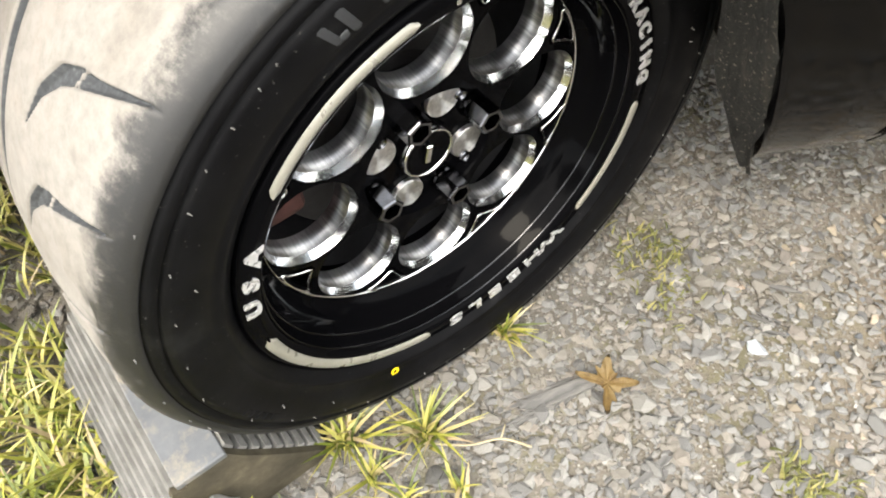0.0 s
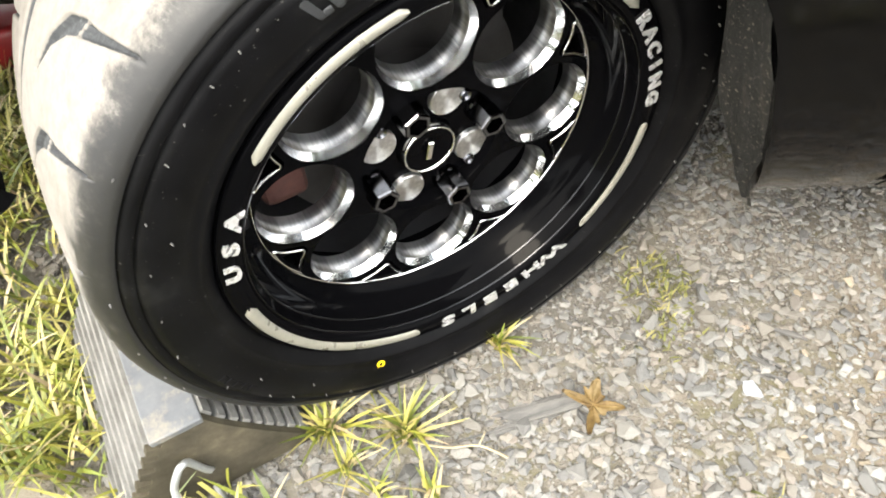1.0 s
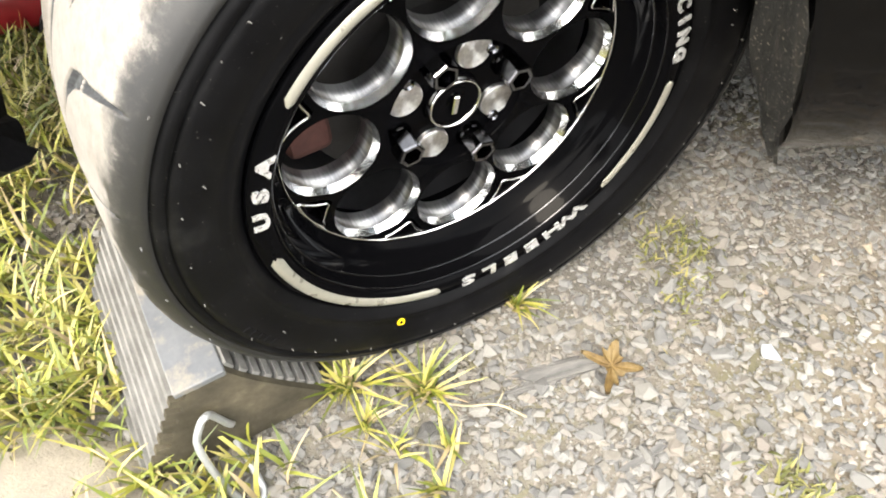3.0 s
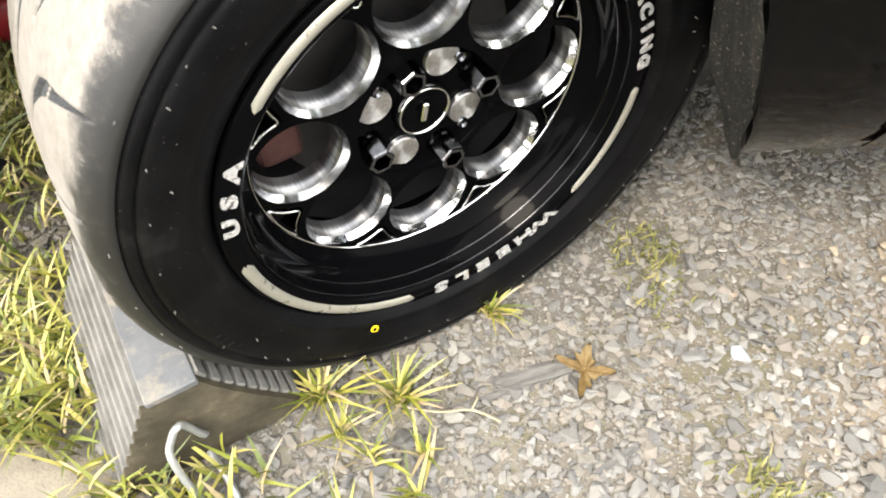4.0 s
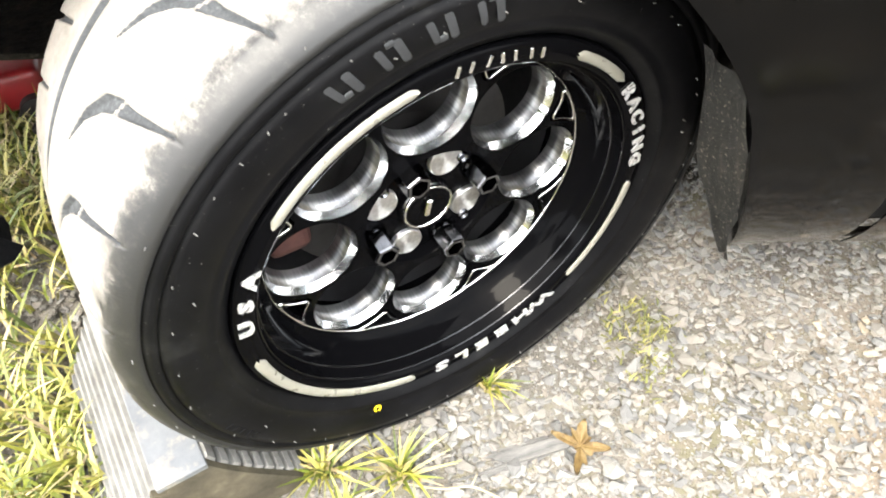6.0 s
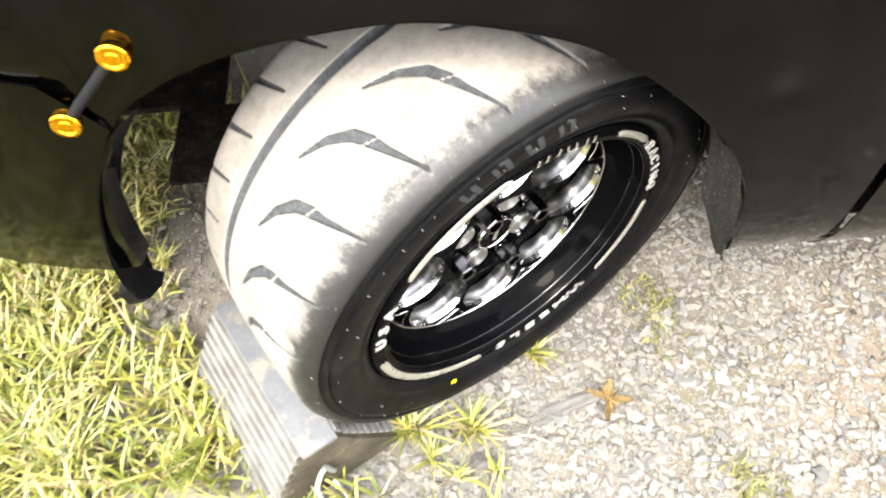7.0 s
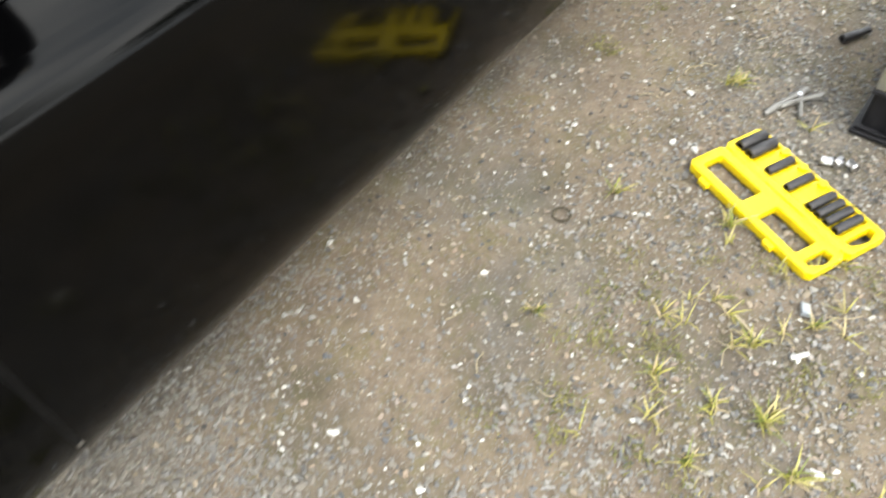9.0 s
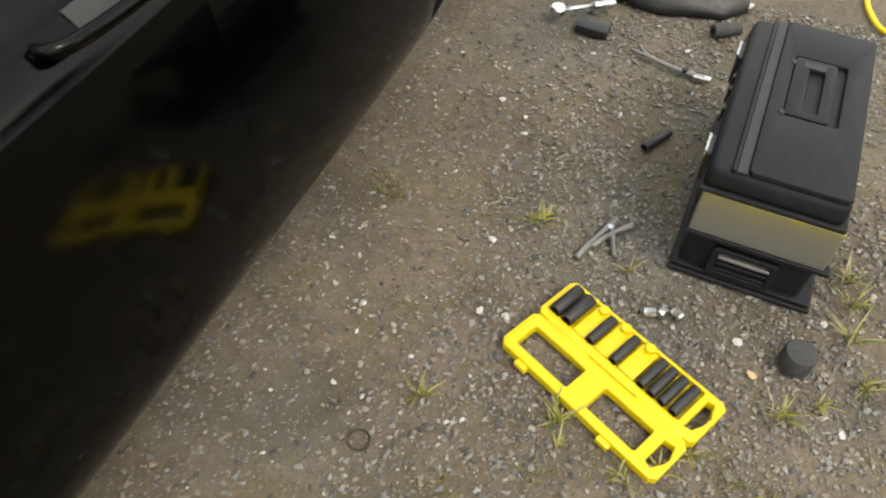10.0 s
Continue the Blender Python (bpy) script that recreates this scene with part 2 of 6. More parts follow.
moss = soil.ramp(soil.math("MULTIPLY", soil.noise(5, 5, 0.7), soil.noise(60, 4, 0.7)), (0.26, 0.0), (0.36, 0.5))
soil_c = soil.mix(moss, soil_c, (0.17, 0.165, 0.05))
olive = soil.math("MULTIPLY", yard, soil.ramp(soil.noise(4.2, 6, 0.7), (0.5, 0.0), (0.66, 0.45)))
soil_c = soil.mix(olive, soil_c, (0.185, 0.165, 0.075))
blotch = soil.ramp(soil.noise(3.3, 6, 0.62), (0.36, 0.62), (0.6, 1.0))
soil_c = soil.mix(1.0, soil_c, blotch, "MULTIPLY")
chips = soil.voronoi(150)
fleck = soil.ramp(chips.outputs["Distance"], (0.18, 1.0), (0.34, 0.0))
tone = soil.nt.nodes.new("ShaderNodeSeparateColor")
soil.link(chips.outputs["Color"], tone.inputs[0])
soil_c = soil.mix(soil.math("MULTIPLY", fleck, 0.85), soil_c, soil.ramp(tone.outputs[0], (0.0, (0.12, 0.12, 0.125)), (0.5, (0.3, 0.29, 0.27)), (0.9, (0.42, 0.37, 0.3)), (0.97, (0.7, 0.68, 0.64))))
soil.color(soil_c)
soil.bump(soil.noise(240, 5, 0.7), 0.6, 0.004).bump(fleck, 0.5, 0.003)


sand_mat = grained("pale_sandy_soil", (0.32, 0.285, 0.225), 0.95, 0.25, 60, 0.6, 0.0, 0.004)


def stone_material(name, of, dust=0.3, spread=1.0):
    m = Mat(name, (0.3, 0.3, 0.3), 0.8)
    tones = [(0.0, (0.12, 0.125, 0.132)), (0.14, (0.21, 0.215, 0.222)), (0.32, (0.31, 0.305, 0.295)), (0.46, (0.275, 0.25, 0.217)),
               (0.6, (0.37, 0.335, 0.285)), (0.72, (0.335, 0.285, 0.247)), (0.84, (0.335, 0.34, 0.34)), (0.95, (0.41, 0.4, 0.37)), (1.0, (0.55, 0.54, 0.51))]
    c = m.ramp(of(m), *[(at, tuple(max(0.05, 0.3 + (k - 0.3) * spread) for k in t)) for at, t in tones])
    c = m.mix(dust, c, (0.31, 0.284, 0.245))
    m.color(m.mix(0.35, c, m.ramp(m.noise(170, 6, 0.7), (0.3, 0.3), (0.7, 1.0)), "MULTIPLY"))
    m.bump(m.noise(320, 5, 0.7), 0.4, 0.0015)
    return m


gravel_mat = stone_material("slate_gravel", lambda m: m.island(), 0.3, 0.95)
dusty_gravel = stone_material("dusty_slate_gravel", lambda m: m.island(), 0.18, 1.6)
loose_gravel = stone_material("pale_loose_gravel", lambda m: m.island(), 0.0, 1.8)
stone_mat = stone_material("slate_stone", lambda m: m.chance())
white_stone = grained("white_quartz_chip", (0.8, 0.79, 0.75), 0.6, 0.12, 150, 0.3)
slate_slab_mat = Mat("grey_slate_slab", (0.14, 0.145, 0.15), 0.8)
seam = slate_slab_mat.noise(60, 6, 0.7, stretch=(0.25, 1.6, 1))
slate_slab_mat.color(slate_slab_mat.ramp(seam, (0.3, (0.07, 0.069, 0.067)), (0.5, (0.165, 0.16, 0.153)), (0.72, (0.29, 0.275, 0.25))))
slate_slab_mat.bump(seam, 0.7, 0.004).bump(slate_slab_mat.noise(400, 4), 0.3, 0.001)
blue_stone = grained("pale_blue_stone", (0.52, 0.56, 0.6), 0.6, 0.12, 150, 0.3)
grass_mat = Mat("grass_blade", (0.1, 0.13, 0.03), 0.5)
gc = grass_mat.ramp(grass_mat.island(), (0.0, (0.08, 0.115, 0.016)), (0.25, (0.22, 0.265, 0.03)), (0.5, (0.42, 0.41, 0.06)), (0.74, (0.58, 0.52, 0.14)), (0.9, (0.63, 0.52, 0.27)), (1.0, (0.5, 0.37, 0.22)))
grass_mat.color(grass_mat.mix(0.35, gc, grass_mat.ramp(grass_mat.noise(60, 4), (0.3, 0.45), (0.7, 1.0)), "MULTIPLY"))
grass_mat.b.inputs["Transmission Weight"].default_value = 0.0
moss_mat = Mat("olive_moss_blade", (0.16, 0.17, 0.04), 0.8)
moss_mat.color(moss_mat.ramp(moss_mat.island(), (0.0, (0.10, 0.115, 0.025)), (0.6, (0.22, 0.215, 0.055)), (1.0, (0.40, 0.35, 0.13))))
straw_mat = grained("dry_straw", (0.55, 0.47, 0.3), 0.7, 0.25, 120)
leaf_mat = Mat("dead_oak_leaf", (0.4, 0.25, 0.09), 0.6)
leaf_mat.color(leaf_mat.ramp(leaf_mat.noise(45, 6, 0.7), (0.3, (0.17, 0.10, 0.035)), (0.5, (0.42, 0.27, 0.09)), (0.75, (0.64, 0.49, 0.25))))
leaf_mat.bump(leaf_mat.noise(150, 4), 0.3, 0.001)

# loose things
chock_mat = Mat("weathered_chock_rubber", (0.3, 0.29, 0.27), 0.8)
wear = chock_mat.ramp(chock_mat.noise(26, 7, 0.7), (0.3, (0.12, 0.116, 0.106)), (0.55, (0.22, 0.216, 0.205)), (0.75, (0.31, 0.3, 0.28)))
chock_mat.color(chock_mat.mix(chock_mat.ramp(chock_mat.noise(300, 3), (0.62, 0.0), (0.75, 0.7)), wear, (0.12, 0.115, 0.1)))
chock_mat.bump(chock_mat.noise(220, 5, 0.7), 0.4, 0.0015)
chock_top = Mat("scuffed_chock_top", (0.17, 0.18, 0.195), 0.6)
worn_top = chock_top.ramp(chock_top.noise(30, 6, 0.7), (0.3, (0.125, 0.134, 0.15)), (0.6, (0.18, 0.19, 0.205)), (0.8, (0.24, 0.245, 0.25)))
chock_top.color(chock_top.mix(chock_top.ramp(chock_top.noise(16, 6, 0.75), (0.5, 0.0), (0.64, 0.85)), worn_top, (0.36, 0.315, 0.25)))
chock_top.bump(chock_top.noise(200, 4, 0.7), 0.3, 0.001)
# Chock end face: brown dirt, with the shade on that side put into the colour.
chock_side = Mat("dirty_shaded_chock_side", (0.12, 0.115, 0.09), 0.85, Specular_IOR_Level=0.12)
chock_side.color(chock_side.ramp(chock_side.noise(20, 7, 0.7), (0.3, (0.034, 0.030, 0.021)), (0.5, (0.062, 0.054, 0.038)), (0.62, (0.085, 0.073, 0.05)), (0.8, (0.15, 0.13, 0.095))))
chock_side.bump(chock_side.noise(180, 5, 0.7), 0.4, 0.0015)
yellow = Mat("yellow_moulded_plastic", (0.9, 0.72, 0.0), 0.42)
yellow.color(yellow.mix(0.5, (0.95, 0.71, 0.003), yellow.ramp(yellow.noise(25, 6, 0.7), (0.3, 0.78), (0.6, 1.0)), "MULTIPLY"))
yellow.bump(yellow.noise(300, 3), 0.1, 0.0005)
socket_mat = grained("black_phosphate_steel", (0.035, 0.034, 0.036), 0.5, 0.25, 160, 0.15, 0.5)
box_mat = Mat("black_toolbox_plastic", (0.035, 0.035, 0.037), 0.55, Specular_IOR_Level=0.22)
box_mat.color(box_mat.ramp(box_mat.noise(24, 6, 0.7), (0.3, (0.0055, 0.0055, 0.007)), (0.6, (0.011, 0.011, 0.0132)), (0.8, (0.026, 0.0255, 0.026))))
box_mat.bump(box_mat.noise(500, 2), 0.25, 0.0006)
smoke_mat = Mat("smoky_yellow_drawer", (0.32, 0.29, 0.13), 0.35)
lvl = smoke_mat.math("ADD", smoke_mat.axis(2), smoke_mat.math("MULTIPLY", smoke_mat.noise(14, 4), 0.05))
smoke_mat.color(smoke_mat.ramp(lvl, (0.17, (0.19, 0.185, 0.165)), (0.21, (0.225, 0.215, 0.18)), (0.245, (0.25, 0.235, 0.165)), (0.272, (0.30, 0.27, 0.14)), (0.288, (0.5, 0.42, 0.05))))
puck_mat = grained("black_rubber_puck", (0.03, 0.029, 0.028), 0.75, 0.3, 120, 0.3)
bark_mat = grained("tree_bark", (0.12, 0.09, 0.07), 0.9, 0.3, 12, 0.6)
foliage_mat = Mat("tree_foliage", (0.05, 0.08, 0.02), 0.6)
foliage_mat.color(foliage_mat.ramp(foliage_mat.island(), (0.0, (0.03, 0.05, 0.015)), (1.0, (0.09, 0.12, 0.035))))

for m, k in ((soil, 0.72), (gravel_mat, 0.74), (dusty_gravel, 0.80), (stone_mat, 0.68), (loose_gravel, 0.95), (moss_mat, 0.8), (sand_mat, 0.76), (white_stone, 0.75), (slate_slab_mat, 0.7), (blue_stone, 0.75), (grass_mat, 0.78), (straw_mat, 0.75),
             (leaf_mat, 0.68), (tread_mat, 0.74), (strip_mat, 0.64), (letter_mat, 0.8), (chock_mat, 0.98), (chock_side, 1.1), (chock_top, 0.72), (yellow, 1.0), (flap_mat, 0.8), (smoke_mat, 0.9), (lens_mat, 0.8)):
    m.tone(k * 0.68)

# ---- mesh helpers ----


def link_mesh(name, verts, faces, mats, idx=None, parent=None, smooth=False, label=""):
    me = bpy.data.meshes.new(name)
    me.from_pydata(verts, [], faces)
    for m in (mats if isinstance(mats, (list, tuple)) else [mats]):
        me.materials.append(m.m)
    if idx is not None:
        me.polygons.foreach_set("material_index", idx)
    if smooth:
        me.polygons.foreach_set("use_smooth", [True] * len(me.polygons))
    me.update()
    ob = new(name, me)
    ob.parent = parent
    if label:
        ob["label"] = label
    return ob


def part(name, bm, mat, parent=None, label="", smooth=None):
    """Links a bmesh as one mesh object under a thing; smooth: the angle in degrees up to which edges shade round."""
    me = bpy.data.meshes.new(name)
    if smooth is not None:
        lim = radians(smooth)
        for f in bm.faces:
            f.smooth = True
        for e in bm.edges:
            e.smooth = len(e.link_faces) == 2 and e.calc_face_angle(0) < lim
    bm.to_mesh(me)
    bm.free()
    me.materials.append(mat.m)
    ob = new(name, me)
    ob.parent = parent
    if label:
        ob["label"] = label
    return ob


def thing(name, m, label, category, group="", kind=""):
    ob = new(name)
    ob.matrix_basis = m
    return tagged(ob, label, category, group, kind)


def box(bm, x0, x1, y0, y1, z0, z1, bevel=0.0, seg=2, m=None):
    made = bmesh.ops.create_cube(bm, size=1.0)["verts"]
    bmesh.ops.scale(bm, vec=(x1 - x0, y1 - y0, z1 - z0), verts=made)
    bmesh.ops.translate(bm, vec=((x0 + x1) / 2, (y0 + y1) / 2, (z0 + z1) / 2), verts=made)
    if bevel:
        edges = list({e for v in made for e in v.link_edges})
        made = bmesh.ops.bevel(bm, geom=edges, offset=bevel, segments=seg, affect="EDGES", profile=0.5)["verts"]
    if m is not None:
        bmesh.ops.transform(bm, matrix=m, verts=list(set(made)))
    return bm


def boxed(*a, **k):
    return box(bmesh.new(), *a, **k)


def lathe(profile, n, bm=None, m=None, closed=False):
    """Turns a profile of (along, radius) round the y axis."""
    bm = bm or bmesh.new()
    rings = []
    for y, r in profile:
        rings.append([bm.verts.new((r * math.cos(2 * math.pi * i / n), y, r * math.sin(2 * math.pi * i / n))) for i in range(n)])
    made = [v for ring in rings for v in ring]
    pairs = list(zip(rings, rings[1:])) + ([(rings[-1], rings[0])] if closed else [])
    for a, b in pairs:
        for i in range(n):
            bm.faces.new((a[i], b[i], b[(i + 1) % n], a[(i + 1) % n]))
    if not closed:
        for ring, flip in ((rings[0], False), (rings[-1], True)):
            if (ring[0].co.x ** 2 + ring[0].co.z ** 2) ** 0.5 < 0.0011:
                bmesh.ops.pointmerge(bm, verts=ring, merge_co=(0, ring[0].co.y, 0))
                made = [v for v in made if v.is_valid]
    if m is not None:
        bmesh.ops.transform(bm, matrix=m, verts=[v for v in made if v.is_valid])
    return bm


def tube(points, radius, n=8, bm=None, taper=None):
    """A round rod along points."""
    bm = bm or bmesh.new()
    pts = [Vector(p) for p in points]
    rings, ref = [], Vector((0.3, 0.2, 0.93)).normalized()
    for i, p in enumerate(pts):
        d = (pts[min(i + 1, len(pts) - 1)] - pts[max(i - 1, 0)]).normalized()
        u = d.cross(ref).normalized()
        w = d.cross(u)
        r = radius if taper is None else taper[i]
        rings.append([bm.verts.new(p + u * (r * math.cos(2 * math.pi * k / n)) + w * (r * math.sin(2 * math.pi * k / n))) for k in range(n)])
    for a, b in zip(rings, rings[1:]):
        for k in range(n):
            bm.faces.new((a[k], a[(k + 1) % n], b[(k + 1) % n], b[k]))
    bm.faces.new(rings[0][::-1])
    bm.faces.new(rings[-1])
    return bm


def bend(points, per=6):
    """A smooth line through points (Catmull-Rom)."""
    p = [Vector(q) for q in points]
    p = [p[0] * 2 - p[1], *p, p[-1] * 2 - p[-2]]
    out = []
    for a, b, c, d in zip(p, p[1:], p[2:], p[3:]):
        for k in range(per):
            t = k / per
            out.append(0.5 * (2 * b + (c - a) * t + (2 * a - 5 * b + 4 * c - d) * t * t + (3 * b - a - 3 * c + d) * t ** 3))
    return out + [p[-2]]


def prism(bm, outline, y0, y1):
    """A slab with an outline in (x, z), from y0 to y1."""
    a = [bm.verts.new((x, y0, z)) for x, z in outline]
    b = [bm.verts.new((x, y1, z)) for x, z in outline]
    n = len(outline)
    bm.faces.new(a)
    bm.faces.new(b[::-1])
    for i in range(n):
        bm.faces.new((a[i], b[i], b[(i + 1) % n], a[(i + 1) % n])[::-1])
    bmesh.ops.recalc_face_normals(bm, faces=bm.faces)
    return bm


def sheet(name, grid, thick, mat, parent, label="", turn=1):
    """A panel from a grid of points, thickened away from its outer face."""
    bm = bmesh.new()
    vs = [[bm.verts.new(p) for p in row] for row in grid]
    for r, s in zip(vs, vs[1:]):
        for i in range(len(r) - 1):
            q = (r[i], r[i + 1], s[i + 1], s[i])
            bm.faces.new(q if turn > 0 else q[::-1])
    bmesh.ops.remove_doubles(bm, verts=bm.verts, dist=1e-5)
    bm.normal_update()
    bmesh.ops.solidify(bm, geom=bm.faces[:], thickness=thick)
    return part(name, bm, mat, parent, label, smooth=38)

# ---- ground ----
rng = np.random.default_rng(7)


def spread(lo, hi, step, far):
    """Even steps from lo to hi, then ever longer ones out to far."""
    inner = list(np.arange(lo, hi + 1e-6, step))
    out, d = [], step
    while d < far:
        d *= 1.6
        out.append(d)
    return [lo - d for d in out[::-1]] + inner + [hi + d for d in out]


def ground_height(x, y):
    """Gentle unevenness of the yard."""
    return 0.004 * np.sin(x * 3.1 + 0.5) * np.cos(y * 2.7) - 0.004 + 0.0025 * np.sin(x * 17 + y * 9) * np.sin(y * 21 - x * 5)


gx, gy = spread(-1.5, 3.8, 0.03, 150), spread(-1.8, 1.2, 0.03, 150)
GX, GY = np.meshgrid(gx, gy)
near = np.exp(-np.maximum(0, np.hypot(GX - 1, GY) - 4))
GZ = ground_height(GX, GY) * near + rng.normal(0, 0.0012, GX.shape) * near - 0.004
gv = np.stack([GX, GY, GZ], -1).reshape(-1, 3).tolist()
nx_, ny_ = len(gx), len(gy)
gf = [(j * nx_ + i, j * nx_ + i + 1, (j + 1) * nx_ + i + 1, (j + 1) * nx_ + i) for j in range(ny_ - 1) for i in range(nx_ - 1)]
ground = link_mesh("ground", gv, gf, soil, smooth=True)
tagged(ground, "packed brown soil yard mixed with grey gravel", "ground", kind="structure")


def lawn(x, y):
    """How grassy a place is, 0 to 1: the verge in front of the car."""
    edge = -0.2 - 0.35 * (y + 0.18) + 0.05 * np.sin(y * 14) + 0.04 * np.sin(y * 31 + 1)
    g = np.clip((edge - x) / 0.18, 0, 1)
    bare = np.exp(-(((x + 0.48) / 0.13) ** 2 + ((y + 0.2) / 0.075) ** 2)) + np.exp(-(((x + 0.43) / 0.13) ** 2 + ((y - 0.16) / 0.12) ** 2)) + np.exp(-(((x + 0.48) / 0.11) ** 2 + ((y - 0.3) / 0.13) ** 2)) + np.exp(-(((x + 0.98) / 0.1) ** 2 + ((y - 0.26) / 0.04) ** 2))
    return np.clip(g - 1.3 * bare, 0, 1)


def shard(seed, flat=0.6, n=8):
    """A broken stone: the hull of a few points, about 1 across."""
    r = np.random.default_rng(seed)
    p = r.normal(size=(n, 3))
    p /= np.linalg.norm(p, axis=1)[:, None]
    p *= np.array([0.5, 0.5 * r.uniform(0.5, 0.92), 0.5 * flat * 0.8])
    bm = bmesh.new()
    for q in p:
        bm.verts.new(q)
    out = bmesh.ops.convex_hull(bm, input=bm.verts[:])
    loose = [v for v in bm.verts if not v.link_faces]
    bmesh.ops.delete(bm, geom=loose, context="VERTS")
    bm.verts.index_update()
    v = np.array([v.co[:] for v in bm.verts])
    f = [[w.index for w in face.verts] for face in bm.faces]
    bm.free()
    return v, f


SHARDS = [shard(100 + k, flat=f, n=11) for k, f in enumerate([0.4, 0.28, 0.5, 0.36, 0.45, 0.25, 0.42, 0.55, 0.32, 0.4])]


def turn_z(a):
    return np.array([[math.cos(a), -math.sin(a), 0], [math.sin(a), math.cos(a), 0], [0, 0, 1]])


def turned(r):
    """A random turn: any heading, a moderate lean."""
    a, b, c = r.uniform(0, 6.28), r.normal(0, 0.3), r.normal(0, 0.3)
    return turn_z(a) @ np.array(Euler((b, c, 0)).to_matrix())


def scatter(count, x0, x1, y0, y1, small, large, keep, skew=2.2, lean=0.33, up=0.2):
    """Many shards, each with its own place, turn and size, as one list of points and faces."""
    x, y = rng.uniform(x0, x1, count), rng.uniform(y0, y1, count)
    ok = keep(x, y)
    x, y = x[ok], y[ok]
    n = len(x)
    size = small * (large / small) ** (rng.uniform(size=n) ** skew)
    a, b, c = rng.uniform(0, 6.28, n), rng.normal(0, lean, n), rng.normal(0, lean, n)
    kind = rng.integers(len(SHARDS), size=n)
    lift = ground_height(x, y) - 0.004 + size * up + rng.uniform(-0.0015, 0.0015, n)
    vs, fs, off = [], [], 0
    for k, (v, f) in enumerate(SHARDS):
        w = kind == k
        p = v[None] * size[w][:, None, None]
        ca, sa, cb, sb, cc, sc = (g(q[w])[:, None] for q in (a, b, c) for g in (np.cos, np.sin))
        p = np.stack([p[..., 0], p[..., 1] * cb - p[..., 2] * sb, p[..., 1] * sb + p[..., 2] * cb], -1)
        p = np.stack([p[..., 0] * cc + p[..., 2] * sc, p[..., 1], -p[..., 0] * sc + p[..., 2] * cc], -1)
        p = np.stack([p[..., 0] * ca - p[..., 1] * sa, p[..., 0] * sa + p[..., 1] * ca, p[..., 2]], -1)
        p += np.stack([x[w], y[w], lift[w]], -1)[:, None, :]
        m = p.shape[0]
        vs.append(p.reshape(-1, 3))
        tri = np.array(f)
        fs += (tri[None] + (np.arange(m) * len(v))[:, None, None] + off).reshape(-1, 3).tolist()
        off += m * len(v)
    return np.concatenate(vs).tolist(), fs


def stony(x, y):
    """Gravel thins out on the grass and in the worn wheel tracks."""
    worn = 0.85 * np.exp(-((y + 0.12 + 0.1 * np.sin(x * 2)) / 0.3) ** 2) * np.clip((x - 0.4) / 0.3, 0, 1)
    far = np.clip((x - 0.45) / 0.5, 0, 1)
    patch = (0.3 + 0.5 * far) * np.clip(1.5 * np.sin(x * 6.1 + 2 * np.sin(y * 4.3)) * np.sin(y * 7.7 + 1.3 * np.sin(x * 5.1)) + 0.3 * np.sin(x * 31 + y * 17) * np.sin(y * 37 - x * 11), 0, 1)
    thin = 0.5 * np.clip((x - 0.28) / 0.35, 0, 1) * (1 - 0.6 * np.clip((x - 0.9) / 0.4, 0, 1))
    return rng.uniform(size=np.shape(x)) < (1 - 0.8 * lawn(x, y)) * (1 - worn) * (1 - patch) * (1 - thin)


v1, f1 = scatter(86000, -0.4, 1.0, -0.72, 0.4, 0.0036, 0.021, stony, 2.1, 0.14, 0.15)
gravel = tagged(link_mesh("gravel", v1, f1, gravel_mat), "loose grey and tan slate gravel lying on the soil", "gravel", kind="stuff")
v2, f2 = scatter(76000, 1.0, 3.2, -1.25, 0.3, 0.0045, 0.020, stony, 2.2, 0.32, 0.26)
tagged(link_mesh("gravel", v2, f2, dusty_gravel), "fine loose grey gravel trodden into brown soil", "gravel", kind="stuff")
v4, f4 = scatter(6500, 0.3, 2.7, -1.2, 0.1, 0.007, 0.021, lambda x, y: rng.uniform(size=np.shape(x)) < 0.75, 1.6, 0.3, 0.3)
tagged(link_mesh("gravel", v4, f4, loose_gravel), "single pale chips lying loose on the soil", "gravel", kind="stuff")
v5, f5 = scatter(2600, -0.62, -0.38, 0.1, 0.6, 0.004, 0.018, lambda x, y: rng.uniform(size=np.shape(x)) < 0.6, 2.0, 0.3, 0.2)
tagged(link_mesh("gravel", v5, f5, gravel_mat), "scattered gravel on shaded soil under the bumper", "gravel", kind="stuff")
v3, f3 = scatter(14000, -0.3, 1.0, -1.2, -0.72, 0.005, 0.02, stony, 1.6)
tagged(link_mesh("gravel", v3, f3, gravel_mat), "loose grey gravel along the open yard", "gravel", kind="stuff")


